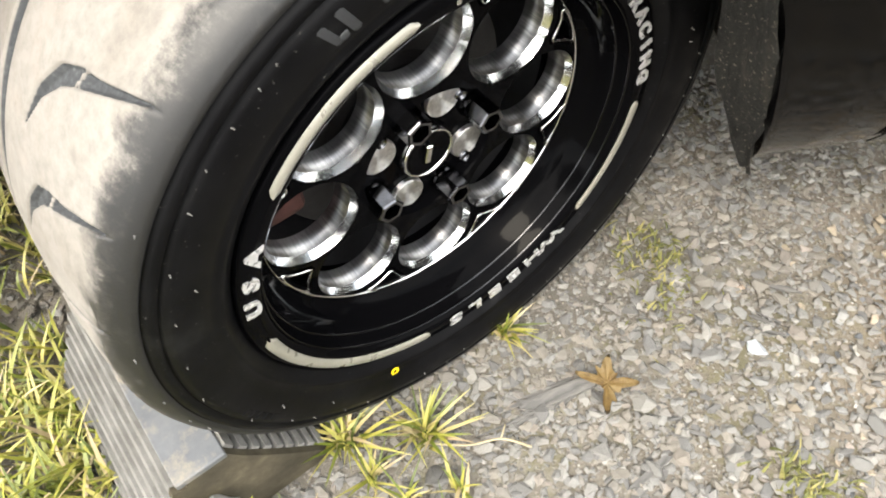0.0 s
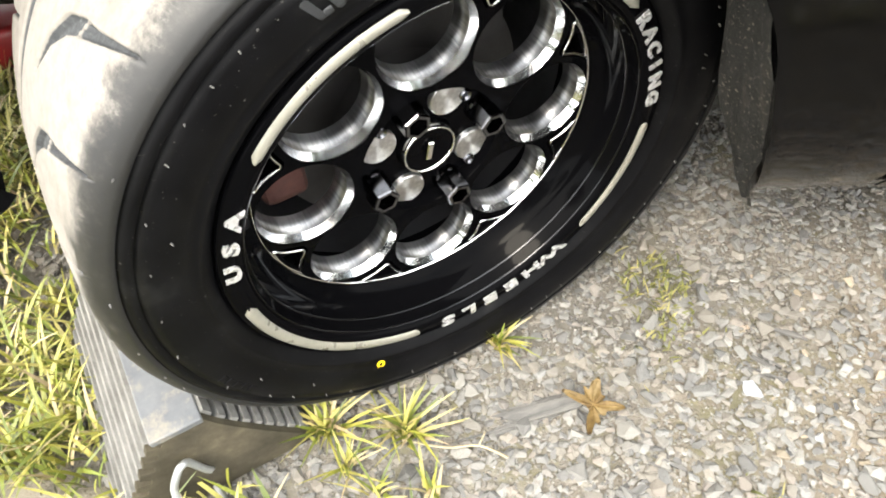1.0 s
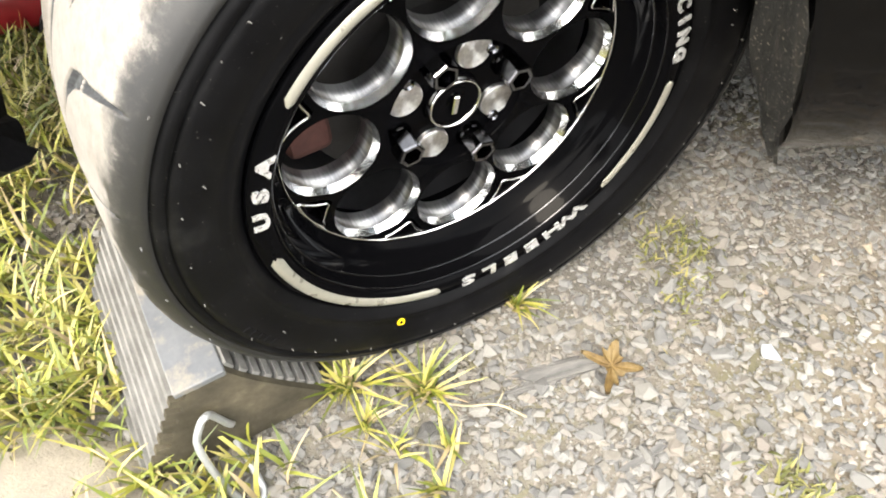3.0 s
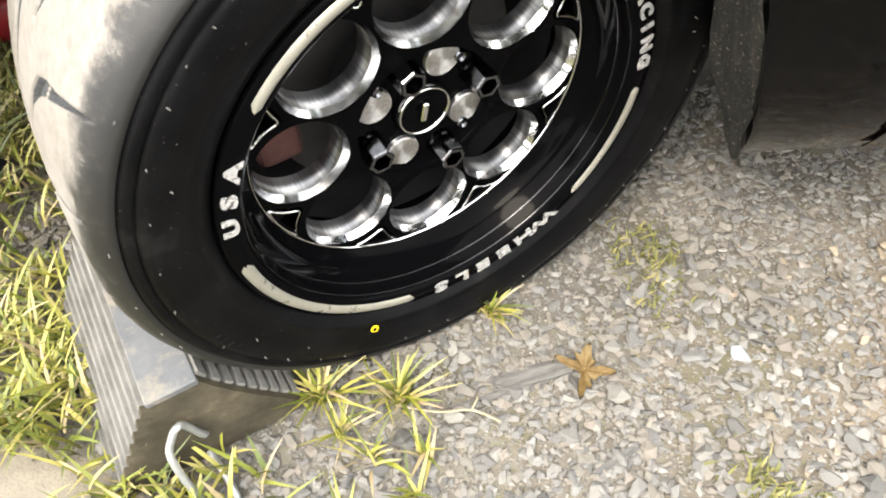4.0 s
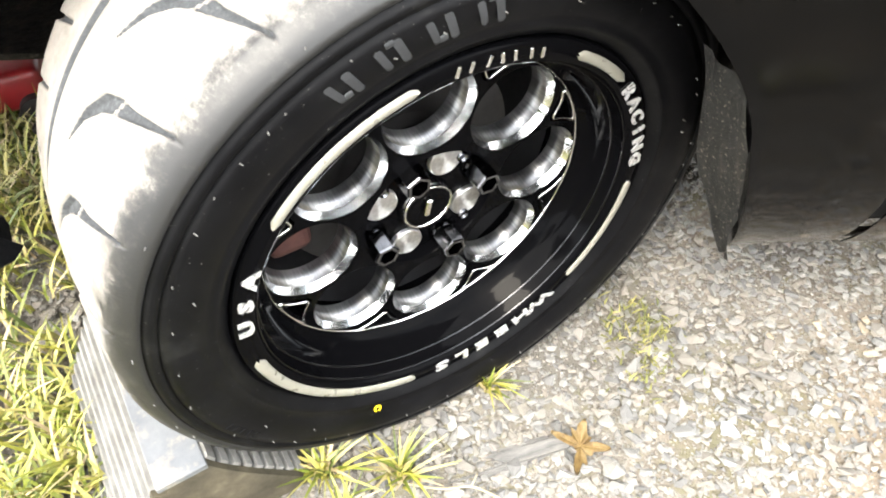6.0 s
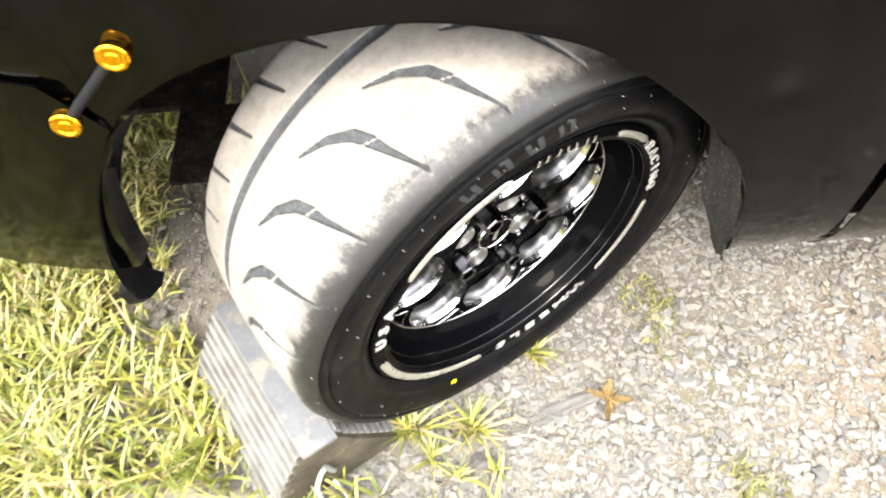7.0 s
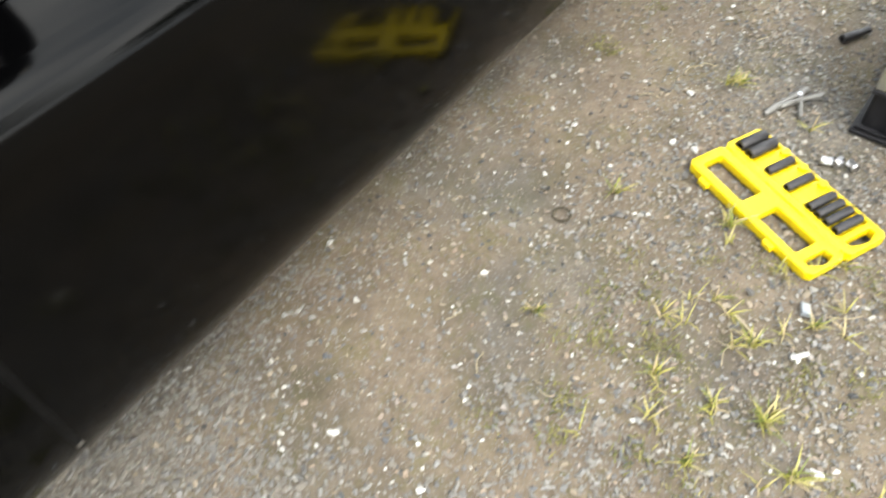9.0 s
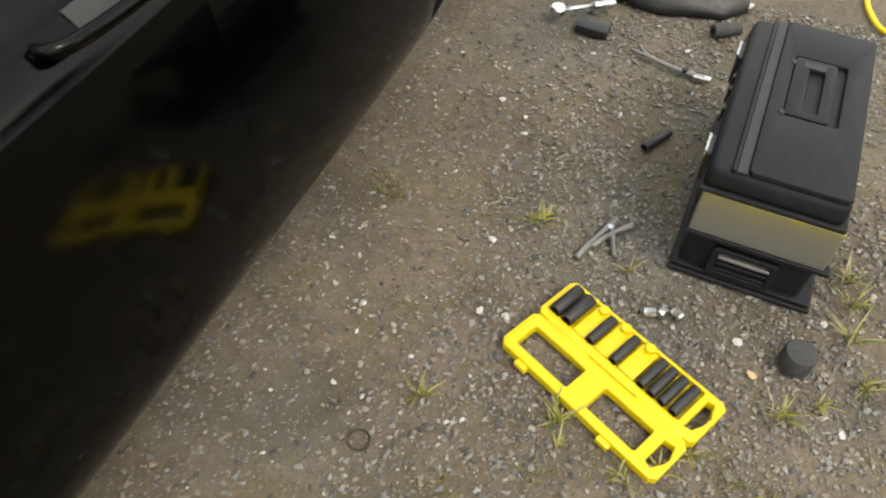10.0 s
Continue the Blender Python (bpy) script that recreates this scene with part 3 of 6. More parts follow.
def blades(spots, rand, tall, wide, lean=0.6):
    """Curved grass blades at each spot of (x, y, z, count, size, reach)."""
    vs, fs = [], []
    for x, y, z, count, size, reach in spots:
        for _ in range(count):
            a = rand.uniform(0, 6.28)
            h = size * tall * rand.uniform(0.45, 1.15)
            out = size * tall * lean * rand.uniform(0.2, 1.3)
            d = np.array([math.cos(a), math.sin(a), 0])
            side = np.array([-d[1], d[0], 0]) * wide * rand.uniform(0.6, 1.3)
            foot = np.array([x, y, z]) + reach * rand.normal(size=3) * [1, 1, 0]
            droop = rand.uniform(0.2, 1.0)
            b = len(vs)
            for k in range(5):
                t = k / 4
                c = foot + d * out * t ** 1.6 + np.array([0, 0, h * (t - droop * 0.45 * t * t)])
                w = side * (1 - t ** 2) * (0.7 + 0.6 * t) if k < 4 else side * 0.05
                vs += [(c - w).tolist(), (c + w + np.array([0, 0, 0.0006])).tolist()]
            fs += [(b + 2 * k, b + 2 * k + 1, b + 2 * k + 3, b + 2 * k + 2) for k in range(4)]
    return vs, fs


grass_spots = []
while len(grass_spots) < 6600:
    x, y = rng.uniform(-1.9, 0.12), rng.uniform(-1.1, 1.1)
    if rng.uniform() > min(1, (y + 1.15) / 0.4, (x + 2.0) / 0.6, (1.2 - y) / 0.4):
        continue
    clump = 0.5 + 0.5 * math.sin(x * 23 + 3 * math.sin(y * 11)) * math.sin(y * 19 + 2)
    if rng.uniform() < float(lawn(x, y)) * (0.25 + 0.75 * clump):
        grass_spots.append((x, y, 0.0, int(rng.integers(4, 10)), rng.uniform(0.5, 1.2), 0.012))
while len(grass_spots) < 10400:
    x, y = -0.6 - abs(rng.normal(0, 1.6)), rng.normal(0.1, 1.8)
    if rng.uniform() < float(lawn(x, y)) * 0.9 and not (x > -1.3 and 0.4 < y < 1.4):
        grass_spots.append((x, y, 0.0, int(rng.integers(5, 11)), rng.uniform(0.6, 1.3), 0.02))
gv_, gf_ = blades(grass_spots, rng, 0.08, 0.0028, 0.8)
grass = tagged(link_mesh("grass", gv_, gf_, grass_mat, smooth=True), "sunlit yellow-green grass of the verge before the car", "grass", kind="stuff")

# ---- the car ----
car = thing("car", Matrix(), "black two-door car with a steered front wheel, parked on gravel", "car")

SIDE = [(0.2, 0.060), (0.215, 0.046), (0.235, 0.028), (0.255, 0.013), (0.28, -0.001), (0.305, -0.011), (0.33, -0.018), (0.37, -0.0235), (0.43, -0.0265), (0.52, -0.0262), (0.6, -0.0240),
        (0.66, -0.0215), (0.72, -0.0180), (0.78, -0.0130), (0.81, -0.0085), (0.83, -0.002), (0.841, 0.004), (0.848, 0.0095), (0.868, 0.0275), (0.886, 0.051), (0.9, 0.085)]


def side_y(x, z, low=0.0):
    """Where the car's flank lies at a length and a height."""
    zs, ys = zip(*SIDE)
    y = float(np.interp(z, zs, ys))
    nose = max(0.0, -0.40 - x)
    return y + 0.03 * max(0.0, 0.3 - x) + 0.75 * nose ** 2 - 0.018 * min(1.2, max(0.0, x - 0.9))


def smooth_steps(a, b, n):
    return [a + (b - a) * i / (n - 1) for i in range(n)]


ARCH = bend([(0.257, 0, 0.230), (0.241, 0, 0.305), (0.226, 0, 0.38), (0.204, 0, 0.457), (0.150, 0, 0.533), (0.061, 0, 0.610), (-0.02, 0, 0.644), (-0.12, 0, 0.659),
             (-0.25, 0, 0.639), (-0.333, 0, 0.601), (-0.366, 0, 0.567)], 5)
ARCH_FRONT = bend([(-0.366, 0, 0.570), (-0.400, 0, 0.510), (-0.418, 0, 0.44), (-0.429, 0, 0.345)], 6)


def rim_out(p, k):
    """The outline of the front wing opposite a point of the arch; k runs 0 to 1 from the rear foot to the front."""
    stops = [(0.0, (0.347, 0.250)), (0.14, (0.344, 0.45)), (0.34, (0.343, 0.848)), (0.8, (-0.385, 0.848)), (0.93, (-0.385, 0.7)), (1.0, (-0.385, 0.626))]
    ks = [s[0] for s in stops]
    return float(np.interp(k, ks, [s[1][0] for s in stops])), float(np.interp(k, ks, [s[1][1] for s in stops]))


grid = []
for i, p in enumerate(ARCH):
    ox, oz = rim_out(p, i / (len(ARCH) - 1))
    row = []
    inner = (p.x, side_y(p.x, p.z) + 0.026, p.z)
    row.append((inner[0], inner[1] + 0.01, inner[2] + 0.004))
    for s in smooth_steps(0, 1, 14):
        s = s ** 1.5
        x, z = p.x + (ox - p.x) * s, p.z + (oz - p.z) * s
        lip = 0.006 * math.exp(-(s / 0.12) ** 2)
        row.append((x, side_y(x, z) - lip * 0.4, z))
    grid.append(row)
sheet("front_wing", grid, 0.0015, paint, car, "glossy black front wing with round arch")

# bumper corner ahead of the arch
grid = []
for i, p in enumerate(ARCH_FRONT):
    k = i / (len(ARCH_FRONT) - 1)
    row = [(p.x + 0.004, side_y(p.x, p.z) + 0.03, p.z)]
    for s in smooth_steps(0, 1, 22):
        fx = p.x - (p.x + 1.15) * s
        top = 0.626 + 0.13 * min(1, max(0, -0.385 - fx) / 0.5)
        fz = (top - 0.006) + (0.336 - (top - 0.006)) * k
        z = p.z + (fz - p.z) * min(1, s * 21)
        tuck = 0.012 * max(0, k - 0.6) ** 2 / 0.16
        row.append((fx, side_y(fx, 0.5) + tuck, z))
    grid.append(row)
sheet("front_bumper", grid, 0.003, paint, car, "glossy black bumper corner with mud haze", turn=-1)

# wing continuing over the bumper to the nose
grid = []
for s in smooth_steps(0, 1, 18):
    fx = -0.372 - 0.793 * s
    top = 0.626 + 0.13 * min(1, max(0, -0.385 - fx) / 0.5)
    row = []
    row.append((fx, side_y(fx, top) + 0.006, top - 0.02))
    for k in smooth_steps(0, 1, 8):
        z = top + 0.001 + (0.848 - top - 0.001) * k
        row.append((fx, side_y(fx, z) + 0.0012 * math.exp(-(s / 0.03) ** 2), z))
    grid.append(row)
sheet("nose_panel", grid, 0.0015, paint, car, turn=-1)

# dark backing behind the seam of wing and bumper
grid = [[(x, side_y(x, 0.62) + 0.0075, z) for z in smooth_steps(0.575, 0.78, 6)] for x in smooth_steps(-0.95, -0.374, 24)]
sheet("seam_backing", grid, 0.003, paint, car, turn=1)

# bonnet: from the wing's crest to the far side
grid = []
for x in smooth_steps(-1.15, 0.45, 20):
    row = []
    for k in smooth_steps(0, 1, 40):
        k = 0.5 - 0.5 * math.cos(math.pi * k)
        y0 = side_y(x, 0.848)
        y = y0 + (1.5 - 2 * y0) * k
        crown = 0.849 + 0.085 * (0.45 * (1 - abs(2 * k - 1) ** 14) + 0.55 * (1 - abs(2 * k - 1) ** 2.6)) + 0.03 * (x + 0.4) * (1 - abs(2 * k - 1) ** 4)
        row.append((x, y, crown if 0 < k < 1 else 0.848))
    grid.append(row)
sheet("bonnet", grid, 0.0015, paint, car, "glossy black bonnet mirroring the sky", turn=1)

# door, with its gap to the wing, a sill under it and the rear quarter behind
DOOR = (0.3565, 1.58)


def flank(x0, x1, z0, z1, nx, nz=26):
    return [[(x, side_y(x, z), z) for z in smooth_steps(z0, z1, nz)] for x in smooth_steps(x0, x1, nx)]


door = sheet("door", flank(DOOR[0], DOOR[1], 0.250, 0.9, 14, 34), 0.0015, paint, car, "glossy black door with faint yellow reflection")
sheet("sill", [[(x, side_y(x, z) + 0.004, z) for z in smooth_steps(0.2, 0.29, 10)] for x in smooth_steps(0.27, 2.36, 20)], 0.0015, paint, car, "dusty black sill under the door")
grid = []
R_ARCH = bend([(2.36, 0, 0.25), (2.38, 0, 0.45), (2.47, 0, 0.58), (2.62, 0, 0.635), (2.78, 0, 0.60), (2.90, 0, 0.48), (2.94, 0, 0.33)], 5)
for i, p in enumerate(R_ARCH):
    k = i / (len(R_ARCH) - 1)
    ox = float(np.interp(k, [0, 0.25, 0.75, 1], [1.583, 1.583, 3.215, 3.215]))
    oz = float(np.interp(k, [0, 0.25, 0.75, 1], [0.285, 0.9, 0.9, 0.33]))
    grid.append([(p.x + (ox - p.x) * s, side_y(p.x + (ox - p.x) * s, p.z + (oz - p.z) * s) + (0.02 if s == 0 else 0), p.z + (oz - p.z) * s) for s in smooth_steps(0, 1, 12)])
sheet("rear_quarter", grid, 0.0015, paint, car, turn=-1)

# dark back of the door gap
part("door_seal", boxed(0.335, 0.37, 0.0, 0.01, 0.3, 0.84), trim_mat, car)

# belt moulding, glass, pillar, roof
grid = [[(x, 0.088 + 0.012 * k, 0.903 + 0.012 * math.sin(k * 3.0)) for k in smooth_steps(0, 1, 6)] for x in smooth_steps(0.42, 2.6, 10)]
sheet("belt_moulding", grid, 0.004, trim_mat, car, "black rubber belt moulding")
grid = [[(x + 0.55 * k * max(0, 1 - (x - 0.45) / 0.6), 0.105 + 0.23 * k, 0.912 + 0.4 * k) for k in smooth_steps(0, 1, 8)] for x in smooth_steps(0.45, 2.5, 14)]
sheet("side_window", grid, 0.004, glass_mat, car, "dark tinted side glass")
grid = [[(0.42 + 0.6 * k, 0.12 + 0.21 * k + (1.26 - 0.42 * k) * s, 0.93 + 0.38 * k + 0.03 * math.sin(s * 3.14)) for k in smooth_steps(0, 1, 8)] for s in smooth_steps(0, 1, 12)]
sheet("windscreen", grid, 0.005, glass_mat, car, "dark windscreen", turn=-1)
grid = [[(x, 0.33 + 0.84 * s, 1.315 + 0.05 * math.sin(s * 3.14)) for s in smooth_steps(0, 1, 10)] for x in smooth_steps(1.0, 2.62, 8)]
sheet("roof", grid, 0.002, paint, car)
grid = [[(x, 0.105 + 1.29 * s, 0.9 + 0.012 * math.sin(s * 3.14)) for s in smooth_steps(0, 1, 8)] for x in smooth_steps(2.45, 3.2, 6)]
sheet("boot_lid", grid, 0.002, paint, car)
grid = [[(x, 1.5 - side_y(x, z), z) for z in smooth_steps(0.23, 0.9, 10)] for x in smooth_steps(-1.15, 3.2, 24)]
sheet("far_flank", grid, 0.0015, paint, car, turn=-1)
# nose and tail
grid = [[(-1.15 - 0.12 * math.sin(math.pi * k) - 0.03 * math.sin(math.pi * (z - 0.3) / 0.6), 0.43 + 0.64 * k, z) for z in smooth_steps(0.33, 0.86, 10)] for k in smooth_steps(0, 1, 14)]
sheet("nose_fascia", grid, 0.003, paint, car, "rounded black nose", turn=1)
grid = [[(3.2 + 0.06 * math.sin(math.pi * k), 0.03 + 1.44 * k, z) for z in smooth_steps(0.28, 0.9, 10)] for k in smooth_steps(0, 1, 14)]
sheet("tail_panel", grid, 0.003, paint, car, "black tail panel", turn=-1)
grid = [[(2.6 + 0.5 * k, 0.33 - 0.22 * k + (0.84 + 0.44 * k) * s, 1.31 - 0.4 * k + 0.04 * math.sin(s * 3.14) * (1 - k)) for k in smooth_steps(0, 1, 8)] for s in smooth_steps(0, 1, 12)]
sheet("rear_window", grid, 0.004, glass_mat, car, "dark rear window")
grid = [[(x + 0.55 * k * max(0, 1 - (x - 0.45) / 0.6), 1.395 - 0.23 * k, 0.912 + 0.4 * k) for k in smooth_steps(0, 1, 8)] for x in smooth_steps(0.45, 2.9, 14)]
sheet("far_window", grid, 0.004, glass_mat, car, "dark side glass of the far side", turn=-1)
part("floor_pan", boxed(0.34, 3.1, 0.08, 1.42, 0.2, 0.24, 0.01), liner_mat, car)
part("cabin_block", boxed(0.5, 2.6, 0.16, 1.34, 0.26, 0.86, 0.05), liner_mat, car, "dark cabin behind the glass")

# wheel housing: a gritty tub behind the arch
grid = []
for a in smooth_steps(-8, 158, 60):
    c, s = math.cos(radians(a)), math.sin(radians(a))
    row = []
    for y in smooth_steps(0.045, 0.62, 44):
        cake = noise.fractal(Vector((0.09 * a, 26 * y, 3.1)), 0.8, 2.1, 4) * 0.013 * max(0.15, min(1.0, (a - 105) / 35))
        row.append((-0.09 + (0.385 + 0.012 * math.sin(y * 40) - cake) * c, y, 0.33 + (0.385 - cake) * s))
    grid.append(row)
for row in grid:
    row[:] = [(min(x, 0.262), y, z) for x, y, z in row]
sheet("wheel_housing", grid, 0.004, liner_mat, car, "dark gritty wheel housing", turn=-1)
part("inner_wall", boxed(-0.40, 0.27, 0.6, 0.64, 0.42, 0.78, 0.01), liner_mat, car)
part("lower_arm", tube(bend([(-0.02, 0.16, 0.2), (0.02, 0.35, 0.19), (0.08, 0.58, 0.22)], 5), 0.022, 10), dark_metal, car, smooth=40)
part("steering_rod", tube([(0.1, 0.17, 0.27), (0.13, 0.58, 0.29)], 0.011, 8), dark_metal, car, smooth=40)
part("strut", tube([(-0.08, 0.24, 0.3), (-0.06, 0.36, 0.74)], 0.03, 12), dark_metal, car, smooth=40)

# splash panel closing the rear foot of the arch
bm = bmesh.new()
rows = []
for k in smooth_steps(0, 1, 12):
    z = 0.237 + 0.228 * k
    half = 0.0255 * min(1.0, (0.04 + k) / 0.42) ** 0.75 * (1 - 0.25 * max(0.0, k - 0.6)) + 0.003
    xo = float(np.interp(z, [0.229, 0.3, 0.38, 0.459, 0.475], [0.255, 0.242, 0.228, 0.206, 0.202]))
    rows.append([bm.verts.new((xo - 0.9 * (half - 0.003) * s + 0.003 * math.sin(s * 9 + z * 40), side_y(0.23, max(z, 0.275)) + 0.003 + 2 * half * s, z)) for s in smooth_steps(0, 1, 7)])
for a, b in zip(rows, rows[1:]):
    for i in range(6):
        bm.faces.new((a[i], a[i + 1], b[i + 1], b[i]))
bmesh.ops.solidify(bm, geom=bm.faces[:], thickness=0.006)
part("splash_panel", bm, flap_mat, car, "grey grit-caked splash panel behind the wheel", smooth=40)

# return flange of the bumper: a deep black liner turning inward and down, with a hooked foot
bm = bmesh.new()
outer = bend([(-0.334, -0.016, 0.598), (-0.369, -0.017, 0.566), (-0.4, -0.017, 0.513), (-0.423, -0.016, 0.455), (-0.442, -0.014, 0.388), (-0.449, -0.012, 0.345), (-0.457, -0.002, 0.305)], 5)
inner = bend([(-0.345, 0.02, 0.575), (-0.395, 0.085, 0.487), (-0.452, 0.150, 0.392), (-0.487, 0.175, 0.322), (-0.504, 0.168, 0.278), (-0.510, 0.150, 0.240), (-0.512, 0.135, 0.211)], 5)
rows = [[bm.verts.new(p.lerp(q, s) + Vector((0.004 * math.sin(3 * s), 0, 0))) for s in smooth_steps(0, 1, 7)] for p, q in zip(outer, inner)]
for r0, r1 in zip(rows, rows[1:]):
    for i in range(6):
        bm.faces.new((r0[i], r0[i + 1], r1[i + 1], r1[i]))
bmesh.ops.solidify(bm, geom=bm.faces[:], thickness=0.004)
flange = part("bumper_liner", bm, band_mat, car, "black plastic bumper liner with a hooked foot", smooth=50)
bm = bmesh.new()
foot = [(-0.457, -0.001, 0.304), (-0.464, 0.012, 0.262), (-0.465, 0.035, 0.227), (-0.459, 0.062, 0.212), (-0.461, 0.085, 0.207), (-0.478, 0.094, 0.204), (-0.494, 0.105, 0.2),
        (-0.486, 0.113, 0.209), (-0.493, 0.122, 0.214), (-0.511, 0.134, 0.212), (-0.488, 0.068, 0.256)]
face = bm.faces.new([bm.verts.new(p) for p in foot])
bmesh.ops.triangulate(bm, faces=[face])
bmesh.ops.solidify(bm, geom=bm.faces[:], thickness=0.012)
part("foot", bm, band_mat, flange, smooth=30)
# carrier block and dark trays added to shade the space behind the bumper
part("bumper_carrier", boxed(-1.08, -0.5, 0.45, 1.05, 0.33, 0.62, 0.03), liner_mat, car)
part("under_tray", boxed(-1.0, -0.37, 0.285, 1.14, 0.298, 0.308, 0.004), liner_mat, car)
part("tray_corner", boxed(-0.43, -0.22, 0.152, 0.283, 0.300, 0.309, 0.003), liner_mat, car)


def fastener(x, z):
    """A turned amber disc on a dark stem: washer, grooved rim, dished cap."""
    m = pose(x, side_y(x, z), z)
    f = part("bumper_fastener", lathe([(-0.001, 0.001), (-0.001, 0.0105), (-0.004, 0.0118), (-0.006, 0.0134), (-0.0088, 0.0137), (-0.0104, 0.0126), (-0.0104, 0.0098), (-0.0092, 0.0084),
                                       (-0.0092, 0.0058), (-0.0100, 0.0048), (-0.0098, 0.0028), (-0.0104, 0.001)], 28), gold_mat, car,
             "round amber anodised quick-release fastener", smooth=35)
    f.matrix_basis = m @ Matrix.Diagonal((0.95, 0.95, 0.95, 1))
    return m.translation


a = fastener(-0.331, 0.650)
b = fastener(-0.397, 0.584)
d = (b - a).normalized()
n = Vector((0, -1, 0)).cross(d).normalized()
off = Vector((0, -0.0045, 0))
bm = tube(bend([a + off + d * 0.008, a + off + d * 0.035, b + off - d * 0.035, b + off - d * 0.008], 4), 0.0046, 10)
part("rubber_band", bm, band_mat, car, "black rubber band between two fasteners", smooth=40)
# added rod in place of the sky's glint along the bumper seam
part("bumper_seam_clip", tube([(-0.5, side_y(-0.5, 0.65), 0.6555), (-0.465, side_y(-0.465, 0.645), 0.6465), (-0.43, side_y(-0.43, 0.64), 0.6375)], 0.0010, 6), dull_steel, car, "thin grey rod standing in for the glint on the bumper seam")

# side marker
marker = part("side_marker", boxed(0.241, 0.294, -0.031, -0.015, 0.661, 0.688, 0.005, 3), lens_mat, car, "cream plastic side marker lens", smooth=40)
part("bezel", boxed(0.238, 0.297, -0.026, -0.015, 0.658, 0.691, 0.003), trim_mat, marker)

# door mirror and handle
bm = bmesh.new()
bmesh.ops.create_uvsphere(bm, u_segments=24, v_segments=14, radius=1.0)
for v in bm.verts:
    x, y, z = v.co
    v.co = (0.64 + 0.06 * x * (1 if x < 0 else 0.6), -0.13 + 0.1 * y, 1.15 + 0.07 * z * (1 if z > 0 else 0.9))
mirror = part("door_mirror", bm, paint, car, "black door mirror housing", smooth=60)
part("stalk", boxed(0.615, 0.67, -0.05, 0.14, 1.03, 1.11, 0.012, 3), trim_mat, mirror, smooth=50)
bm = bmesh.new()
bmesh.ops.create_uvsphere(bm, u_segments=20, v_segments=6, radius=1.0)
for v in bm.verts:
    v.co = (0.677 + 0.004 * v.co.x, -0.13 + 0.085 * v.co.y, 1.15 + 0.052 * v.co.z)
part("mirror_glass", bm, glass_mat, mirror, smooth=60)
bm = tube(bend([(1.342, 0.012, 0.866), (1.352, -0.012, 0.868), (1.385, -0.021, 0.867), (1.45, -0.023, 0.863), (1.51, -0.02, 0.860), (1.53, 0.012, 0.856)], 5), 0.0085, 12)
for v in bm.verts:
    v.co.z = 0.864 + (v.co.z - 0.864) * 1.15
handle = part("door_handle", bm, paint, door, "black pull handle", smooth=50)
# No recess is cut: a flat dark sheet gives the pocket's shade.
sheet("handle_pocket", [[(x, side_y(x, z) - 0.0022, z) for z in smooth_steps(0.842, 0.874, 8)] for x in smooth_steps(1.402, 1.478, 8)], 0.002, trim_mat, handle, "flat dark sheet for the shaded recess behind the pull handle")
part("lock_barrel", lathe([(0.002, 0.001), (-0.012, 0.001), (-0.012, 0.010), (0.002, 0.011)], 18, m=pose(1.56, 0.0, 0.83)), steel, door, smooth=30)

# rear wheel in its arch
rear = part("rear_tyre", lathe([(0.02, 0.19), (-0.002, 0.2), (-0.008, 0.24), (0.0, 0.275), (0.02, 0.285), (0.19, 0.285), (0.205, 0.27), (0.21, 0.2)], 64, m=pose(2.74, 0.14, 0.281), closed=True), side_mat, car, smooth=40)
part("rear_rim", lathe([(0.012, 0.2), (0.004, 0.195), (0.03, 0.18), (0.05, 0.16), (0.05, 0.05), (0.035, 0.03), (0.035, 0.001)], 48, m=pose(2.74, 0.14, 0.281)), rim_black, rear, smooth=30)
part("rear_reflector", boxed(2.56, 2.6, 0.09, 0.16, 0.1, 0.2, 0.006), rust_mat, car, "dull red bracket before the rear wheel")

for x, y in ((2.74, 1.18), (0.0, 1.2)):
    t2 = part("far_tyre", lathe([(0.19, 0.2), (0.2, 0.24), (0.19, 0.28), (0.02, 0.285), (0.0, 0.27), (0.0, 0.2)], 48, m=pose(x, y, 0.283), closed=True), side_mat, car, smooth=40)
    part("far_rim", lathe([(0.19, 0.2), (0.16, 0.17), (0.14, 0.05), (0.14, 0.001)], 40, m=pose(x, y, 0.283)), rim_black, t2, smooth=30)

# ---- the steered front wheel ----
WHEEL = pose(0, 0, 0.2832) @ pose(0, 0, 0, 0, 0, 30) @ pose(0, 0, 0, 3.06, 0, 0)


def arc_point(r, deg, y):
    return (r * math.cos(radians(deg)), y, r * math.sin(radians(deg)))


# barrel and lip
wheel = part("front_wheel", lathe([(0.2, 0.176), (0.2, 0.2), (0.19, 0.206), (0.185, 0.18), (0.1, 0.17), (0.012, 0.195), (0.008, 0.2085), (-0.001, 0.2095), (-0.0035, 0.2075), (-0.003, 0.192),
                                   (-0.001, 0.1885), (0.004, 0.1865), (0.012, 0.1845), (0.016, 0.182), (0.03, 0.1785), (0.043, 0.1735), (0.047, 0.1675), (0.051, 0.1655), (0.06, 0.165), (0.19, 0.165), (0.2, 0.176)], 128),
             rim_black, car, "gloss black deep-lipped wheel with machined round windows", smooth=32)
wheel.matrix_basis = WHEEL

# face: eight round windows and eight small pockets cut through
HOLE, HOLE_R, FACE = 0.1198, 0.0442, 0.049
bm = bmesh.new()


def ring2d(pts):
    vs = [bm.verts.new((x, FACE, z)) for x, z in pts]
    return [bm.edges.new((vs[i], vs[(i + 1) % len(vs)])) for i in range(len(vs))]


